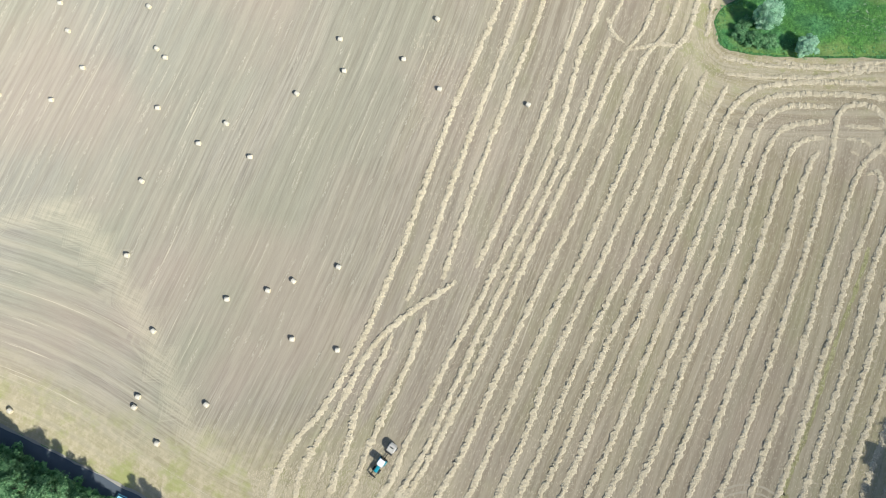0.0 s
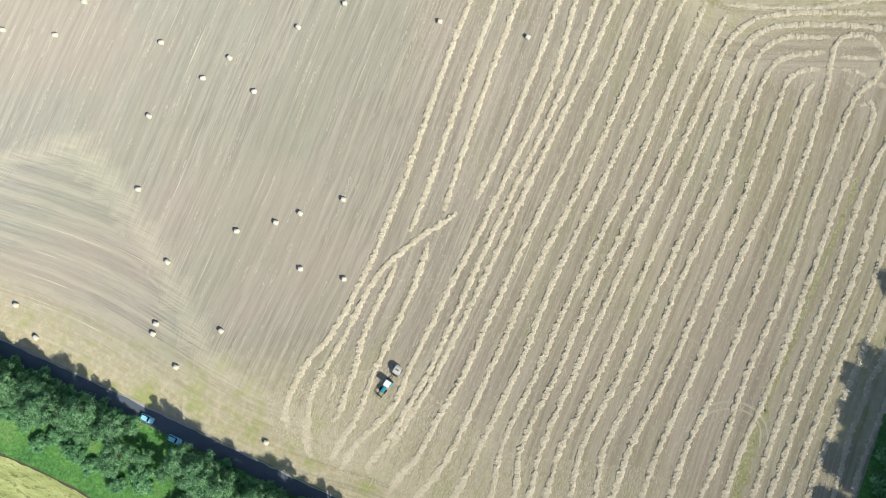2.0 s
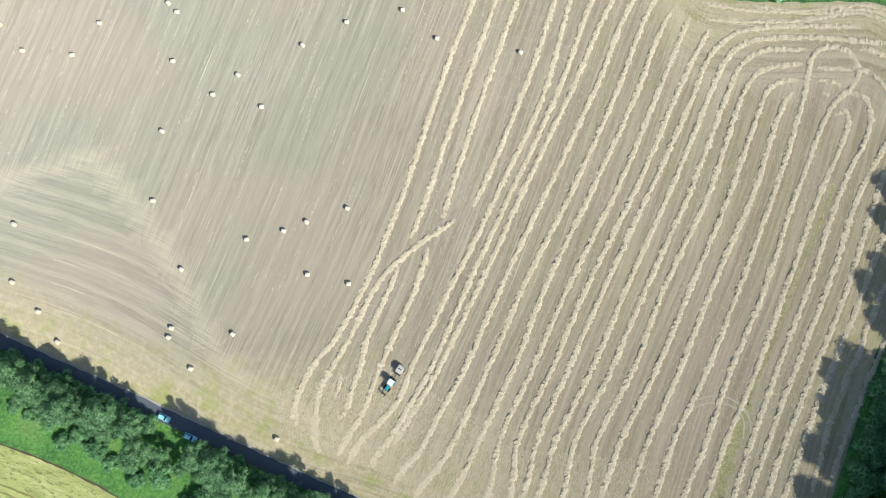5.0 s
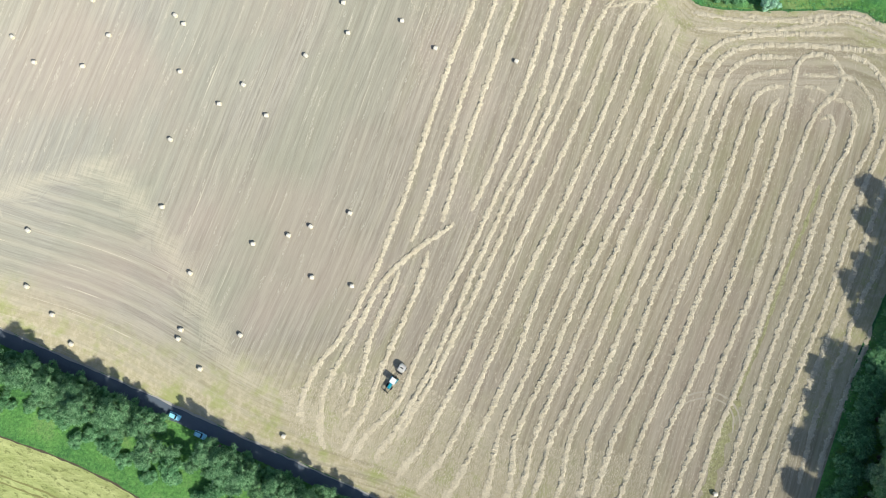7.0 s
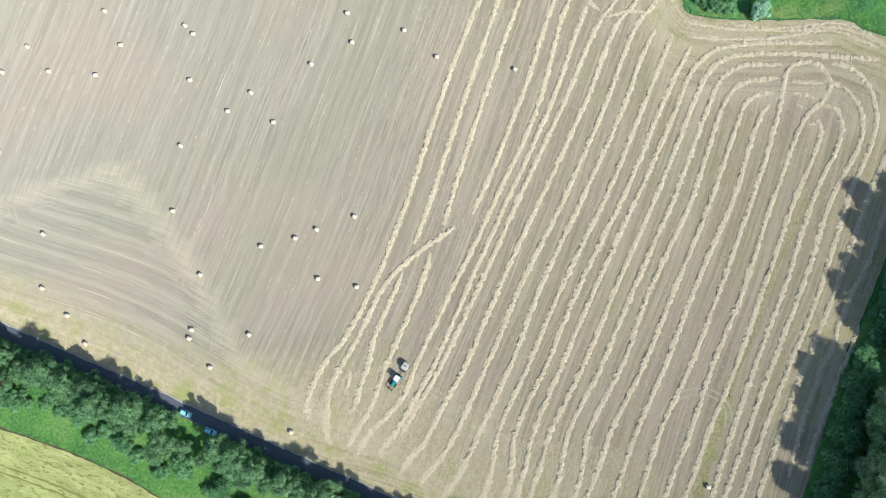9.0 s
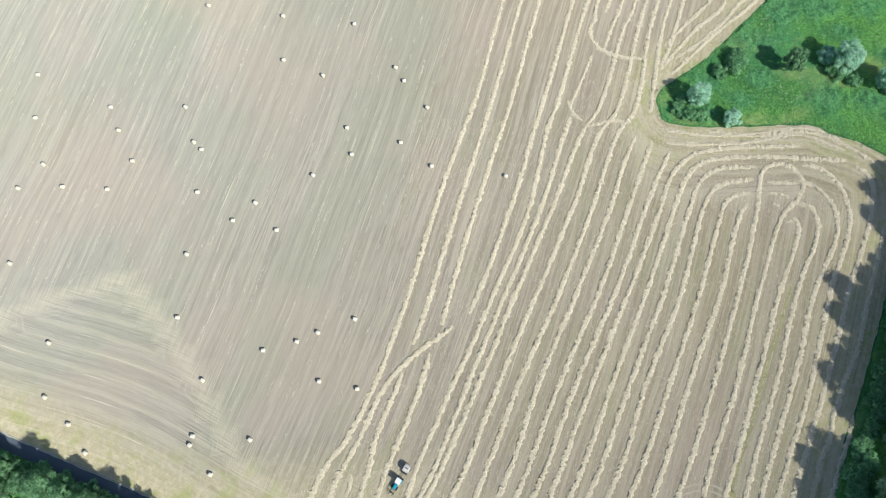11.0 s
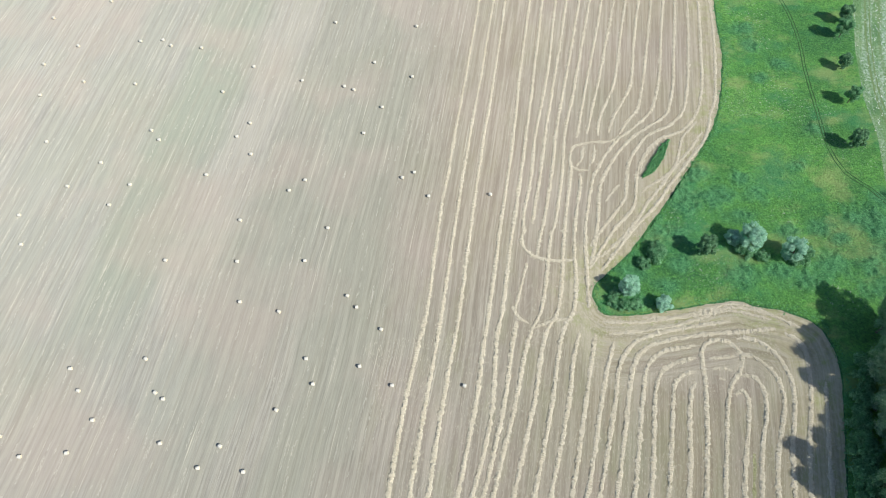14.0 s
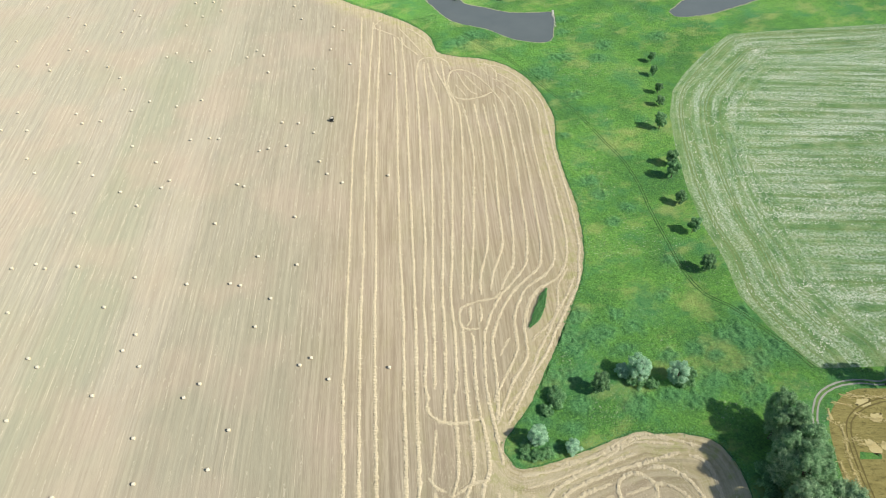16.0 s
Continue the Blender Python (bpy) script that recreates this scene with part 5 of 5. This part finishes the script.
NEAR = [(70, 60), (205, 60), (210, 84), (350, 60), (350, 430), (70, 430)]
meadow_sward()
reed_spots = []
for x, y, r in RANK:
    g = np.random.RandomState(int(x * 7))
    reed_spots += [(x + dx * r, y + dy * r * 0.7) for dx, dy in g.normal(0, 0.55, (int(r * r * 0.35), 2))]
reed_spots = [p for p in reed_spots if not inside(*p, FIELD) and not inside(*p, POND) and not inside(*p, WHEAT_EDGE)]
tufts("reeds", reed_spots, 0.3, 0.8, REED_BLADE, "scattered tall reeds and nettles in the meadow", 35, 6)
islet_rnd = np.random.RandomState(44)
tufts("islet_weeds", [(x, y) for x, y in zip(islet_rnd.uniform(107, 125, 1500), islet_rnd.uniform(152, 170, 1500)) if inside(x, y, ISLET)], 1.0, 0.8, REED_BLADE, "thick tall weeds on the islet in the stubble", 45, 8)
edge_spots = [tuple(p + q * u) for p, q, u in zip(np.repeat(MEADOW_EDGE[:-36], 7, axis=0), np.repeat(sides_of(MEADOW_EDGE)[:-36], 7, axis=0), np.random.RandomState(5).uniform(0.2, 1.8, 7 * (len(MEADOW_EDGE) - 36)))]
edge_spots = [(x + u, y + v) for (x, y), (u, v) in zip(edge_spots, np.random.RandomState(6).uniform(-1.4, 1.4, (len(edge_spots), 2)))]
tufts("edge_weeds", edge_spots, 0.4, 0.5, REED_BLADE, "fringe of tall weeds along the stubble's edge", 36, 5)


def loose_straw(outline, count, seed, label):
    """Stray wisps of straw between the rows."""
    g = np.random.RandomState(seed)
    xs, ys = [p[0] for p in outline], [p[1] for p in outline]
    p = np.column_stack([g.uniform(min(xs), max(xs), count), g.uniform(min(ys), max(ys), count)])
    p = p[[inside(x, y, outline) for x, y in p]]
    n = len(p)
    turn = radians(69) + g.normal(0, 0.25, n)
    run = np.column_stack([np.cos(turn), np.sin(turn)]) * g.uniform(0.12, 0.5, n)[:, None]
    flat = np.column_stack([-run[:, 1], run[:, 0]]) * g.uniform(0.07, 0.15, n)[:, None]
    z = g.uniform(0.03, 0.045, n)
    verts = np.stack([np.column_stack([p - run, z]), np.column_stack([p - flat, z + 0.012]), np.column_stack([p + run, z + 0.004]), np.column_stack([p + flat, z + 0.012])], 1).reshape(-1, 3)
    k = 4 * np.arange(n)
    return tagged(mesh_object("loose_straw", verts, np.column_stack([k, k + 1, k + 2, k + 3]).tolist(), STRAW), label, "straw", kind="stuff")


loose_straw([(-51.1, -16.9), (-17.9, -9.2), (14.5, -32.2), (54.7, -35.9), (54.1, -48.7), (-5.3, -48), (-27.9, -38), (-47.6, -28.2)], 70000, 51, "thickly strewn loose straw on the headland")
loose_straw([(38.7, 111.3), (73.5, 119), (74.8, 96.8), (96, 84.4), (48.8, 87.8)], 6000, 52, "strewn straw where the rows turn")
loose_straw([(76.5, 117), (98, 136), (112, 150), (126, 160), (142, 181), (148, 181), (141, 168), (128, 154), (113, 140), (96, 125), (80, 113)], 9000, 55, "strewn straw on the headland beside the meadow")
loose_straw([(66.7, 96.3), (131.8, 92.8), (129.1, 62.5), (108.7, 59.5), (90.5, 65.1), (76.1, 79.7)], 9000, 53, "strewn straw on the meadow headland")
loose_straw([(-13.5, 102.2), (70.4, 99.9), (123.8, 40.1), (90.6, -48.8), (-31.2, -47.4), (-34.5, -9), (-7.4, 34.2)], 48000, 54, "stray wisps of straw between the windrows")



def leftover_trails(count, seed):
    """Thin broken trails of straw that follow the rows of the baled part."""
    g = np.random.RandomState(seed)
    across = 2.75 * np.round(g.uniform(-70, -1, count)) + g.normal(0, 0.25, count)
    start, far = g.uniform(-12, 500, count), g.uniform(2, 13, count) * g.uniform(0.4, 1.0, count)
    each = (far * 5.5).astype(int) + 2
    row = np.repeat(np.arange(count), each)
    n = len(row)
    y = start[row] + far[row] * g.uniform(0, 1, n)
    x = np.interp(y, SPINE_Y, SPINE_X) + (across[row] + g.normal(0, 0.16, n)) / 0.94
    limit = np.interp((x + 84.2) * 0.914 - (y + 22.1) * 0.405, turn_at[:, 0], turn_at[:, 1])
    keep = ((x + 84.2) * 0.405 + (y + 22.1) * 0.914 > limit + 3) & (x < np.interp(y, SPINE_Y, SPINE_X) - 2.5)
    p = np.column_stack([x, y])[keep]
    n = len(p)
    turn = radians(69) + g.normal(0, 0.2, n)
    run = np.column_stack([np.cos(turn), np.sin(turn)]) * g.uniform(0.15, 0.55, n)[:, None]
    flat = np.column_stack([-run[:, 1], run[:, 0]]) * g.uniform(0.08, 0.2, n)[:, None]
    z = g.uniform(0.035, 0.05, n)
    verts = np.stack([np.column_stack([p - run, z]), np.column_stack([p - flat, z + 0.01]), np.column_stack([p + run, z + 0.004]), np.column_stack([p + flat, z + 0.01])], 1).reshape(-1, 3)
    k = 4 * np.arange(n)
    return tagged(mesh_object("straw_trail", verts, np.column_stack([k, k + 1, k + 2, k + 3]).tolist(), OLD_STRAW), "thin broken straw trails left along the baled rows", "straw", kind="stuff")


leftover_trails(1900, 61)

HAY = plain("bleached_hay", (0.79, 0.84, 0.72), 0.95, vary=0.25)
rim_side = sides_of(rim)


def hay_flakes(spots, label, seed):
    g = np.random.RandomState(seed)
    p = np.array(spots)
    n = len(p)
    turn = g.uniform(0, math.pi, n)
    run = np.column_stack([np.cos(turn), np.sin(turn)]) * g.uniform(0.15, 0.5, n)[:, None]
    flat = np.column_stack([-run[:, 1], run[:, 0]]) * g.uniform(0.3, 0.8, n)[:, None]
    z = g.uniform(0.05, 0.12, n)
    verts = np.stack([np.column_stack([p - run, z]), np.column_stack([p - flat, z + 0.1]), np.column_stack([p + run, z + 0.03]), np.column_stack([p + flat, z + 0.12])], 1).reshape(-1, 3)
    k = 4 * np.arange(n)
    return tagged(mesh_object("loose_hay", verts, np.column_stack([k, k + 1, k + 2, k + 3]).tolist(), HAY), label, "hay", kind="stuff")


rnd = np.random.RandomState(71)
flakes = []
for off, much in ((15.5, 1.0), (25.0, 0.8), (9.5, 0.5), (4.0, 0.2), (33.0, 0.4)):
    for p, q in zip(rim + rim_side * off, rim_side):
        dense = max(0.0, noise.noise(Vector((p[0] * 0.03, p[1] * 0.03, off))) + 0.35) * much
        flakes += [tuple(p + q * u + v) for u, v in zip(rnd.normal(0, 1.8, int(26 * dense)), rnd.uniform(-1.6, 1.6, (int(26 * dense), 2)))]
hay_flakes(flakes, "bleached loose hay in rows along the field's edge", 72)
along, across_way = np.array([math.cos(radians(-24)), math.sin(radians(-24))]), np.array([math.sin(radians(24)), math.cos(radians(24))])
flakes = []
for x, y in zip(rnd.uniform(-30, 330, 100000), rnd.uniform(-140, 180, 100000)):
    y = 5.8 * round(y / 5.8) + rnd.normal(0, 1.3)
    if noise.noise(Vector((x * 0.012, y * 0.09, 3.0))) < 0.08:
        continue
    p = np.array([250.0, 190.0]) + along * x + across_way * y
    if inside(p[0], p[1], MOWN_EDGE) and np.min(np.hypot(rim[:, 0] - p[0], rim[:, 1] - p[1])) > 30:
        flakes.append(tuple(p))
hay_flakes(flakes[:18000], "bleached loose hay in rows on the mown field", 73)
for off in (5.5, 7.4, 20.0, 21.8):
    tagged(band("wheel_mark", [tuple(p) for p in (rim + rim_side * off)[8:-4:5]], 0.6, 0.045, EARTH_PALE, 0.15), "wheel mark along the mown field's edge", "wheel mark", kind="structure")


# ---- vehicles ----
def wheel(parent, name, x, y, r, w, rim):
    tyre = part(name, drum(r, w, (x, y, r), "x", 24, 0.06), TYRE, parent, "black rubber tyre")
    part("rim", drum(r * 0.55, w * 1.04, (x, y, r), "x", 16, 0.02), rim, tyre)
    return tyre


def tractor(paint, roof_paint, label):
    """A farm tractor that faces -y."""
    ob = new("tractor")
    part("bonnet", box((0.95, 1.9, 0.85), (0, -1.55, 1.25), 0.12, 0.88), paint, ob)
    part("chassis", box((0.7, 3.6, 0.5), (0, -0.8, 0.75), 0.05), IRON, ob)
    part("cab", box((1.55, 1.55, 1.35), (0, 0.25, 2.0), 0.1, 0.9), GLASS_DARK, ob, "tinted glass cab")
    part("cab_roof", box((1.65, 1.75, 0.22), (0, 0.22, 2.78), 0.08, 0.94), roof_paint, ob, "pale cab roof")
    for s in (1, -1):
        wheel(ob, "rear_wheel", s * 0.85, 0.55, 0.82, 0.48, WHITE)
        wheel(ob, "front_wheel", s * 0.8, -1.95, 0.58, 0.38, WHITE)
        part("mudguard", box((0.5, 1.35, 0.12), (s * 0.86, 0.5, 1.72), 0.05), paint, ob)
        part("headlight", box((0.2, 0.06, 0.16), (s * 0.3, -2.5, 1.3), 0.02), LAMP_GLASS, ob)
    part("exhaust", drum(0.05, 1.2, (0.5, -0.75, 2.1), "z", 10, 0.0), IRON, ob)
    for s in (1, -1):
        part("loader_arm", box((0.14, 2.3, 0.2), (s * 0.62, -2.45, 1.15), 0.03), IRON, ob, "dark front loader arm")
        part("loader_fork", box((0.1, 0.9, 0.1), (s * 0.55, -4.0, 0.75), 0.02), IRON, ob)
    part("loader_bar", box((1.9, 0.22, 0.5), (0, -3.6, 0.85), 0.05), IRON, ob, "dark loader crossbar")
    part("drawbar", box((0.18, 1.3, 0.14), (0, 1.7, 0.55), 0.02), IRON, ob)
    return tagged(ob, label, "tractor")


def baler():
    ob = new("round_baler")
    bm = bmesh.new()
    prof = [(-1.0, 0.55), (-1.15, 1.2), (-0.85, 1.95), (-0.1, 2.3), (0.75, 2.15), (1.25, 1.6), (1.3, 0.95), (0.9, 0.5)]
    rings = [[bm.verts.new((x, y, z)) for y, z in prof] for x in (-0.85, 0.85)]
    for i in range(len(prof)):
        j = (i + 1) % len(prof)
        bm.faces.new((rings[0][i], rings[0][j], rings[1][j], rings[1][i]))
    bm.faces.new(rings[0][::-1])
    bm.faces.new(rings[1])
    bmesh.ops.recalc_face_normals(bm, faces=bm.faces[:])
    bmesh.ops.bevel(bm, geom=bm.edges[:], offset=0.06, segments=2, affect="EDGES")
    part("chamber", bm, PALE, ob, "dusty pale baling chamber")
    part("top_plate", box((0.9, 0.32, 0.06), (0, 0.2, 2.27), 0.02), IRON, ob, "dark grey hatch on top")
    part("pickup", box((2.0, 0.55, 0.4), (0, -1.35, 0.4), 0.08), IRON, ob)
    part("drawbar", box((0.2, 1.6, 0.16), (0, -1.9, 0.55), 0.03), IRON, ob)
    for s in (1, -1):
        part("side_cover", box((0.14, 1.5, 1.0), (s * 0.95, 0.1, 1.3), 0.05), WHITE, ob, "white side cover")
        wheel(ob, "wheel", s * 1.1, 0.35, 0.5, 0.35, WHITE)
    return tagged(ob, "dusty pale round baler hitched behind the tractor", "baler")


def car():
    """An estate car that faces +x."""
    ob = new("car")
    bm = bmesh.new()
    side = [(-2.05, 0.35), (-2.1, 0.75), (-2.0, 0.95), (1.2, 0.97), (1.95, 0.85), (2.1, 0.65), (2.1, 0.35)]
    rings = [[bm.verts.new((x, y * (0.96 if abs(x) > 1.9 else 1.0), z)) for x, z in side] for y in (-0.86, 0.86)]
    for i in range(len(side)):
        j = (i + 1) % len(side)
        bm.faces.new((rings[0][i], rings[0][j], rings[1][j], rings[1][i]))
    bm.faces.new(rings[0][::-1])
    bm.faces.new(rings[1])
    bmesh.ops.recalc_face_normals(bm, faces=bm.faces[:])
    bmesh.ops.bevel(bm, geom=bm.edges[:], offset=0.08, segments=2, affect="EDGES")
    part("body", bm, CAR_BLUE, ob, "sky-blue car body")
    part("cabin", box((2.7, 1.5, 0.5), (-0.55, 0, 1.2), 0.08, 0.84), GLASS_DARK, ob, "tinted windows")
    part("roof", box((2.0, 1.22, 0.07), (-0.6, 0, 1.47), 0.03, 0.95), CAR_BLUE, ob)
    for s in (1, -1):
        for x in (-1.3, 1.35):
            wheel(ob, "wheel", 0, 0, 0.3, 0.2, PALE).matrix_basis = pose(x, s * 0.78, 0, 0, 0, 90)
        part("headlight", box((0.08, 0.32, 0.16), (2.06, s * 0.6, 0.72), 0.02), LAMP_GLASS, ob)
        part("tail_light", box((0.08, 0.25, 0.2), (-2.07, s * 0.65, 0.8), 0.02), RED, ob)
        part("mirror", box((0.16, 0.2, 0.14), (0.6, s * 0.98, 1.02), 0.03), CAR_BLUE, ob)
    return tagged(ob, "sky-blue estate car on the shaded road", "car")


near_tractor = tractor(TEAL, WHITE, "teal tractor with a white cab roof on stubble")
near_tractor.matrix_basis = pose(-18.3, -14.3, 0.02, 0, 0, -35)
baler().matrix_basis = pose(-15.8, -10.75, 0.02, 0, 0, -35)
blue_car = car()
blue_car.matrix_basis = pose(-81.0, -23.4, 0.10, 0, 0, -23.9)
blue_car.scale = (0.88, 0.92, 0.95)
second_car = copy_thing(blue_car, pose(-73.5, -28.8, 0.05, 0, 0, -23.9))
tagged(second_car, "blue car half hidden under roadside trees")
far_tractor = tractor(IRON, PALE, "dark tractor far off on the stubble")
far_tractor.matrix_basis = pose(71.6, 329.5, 0.02, 0, 0, 160)
far_tractor.scale = (0.85, 0.85, 0.85)
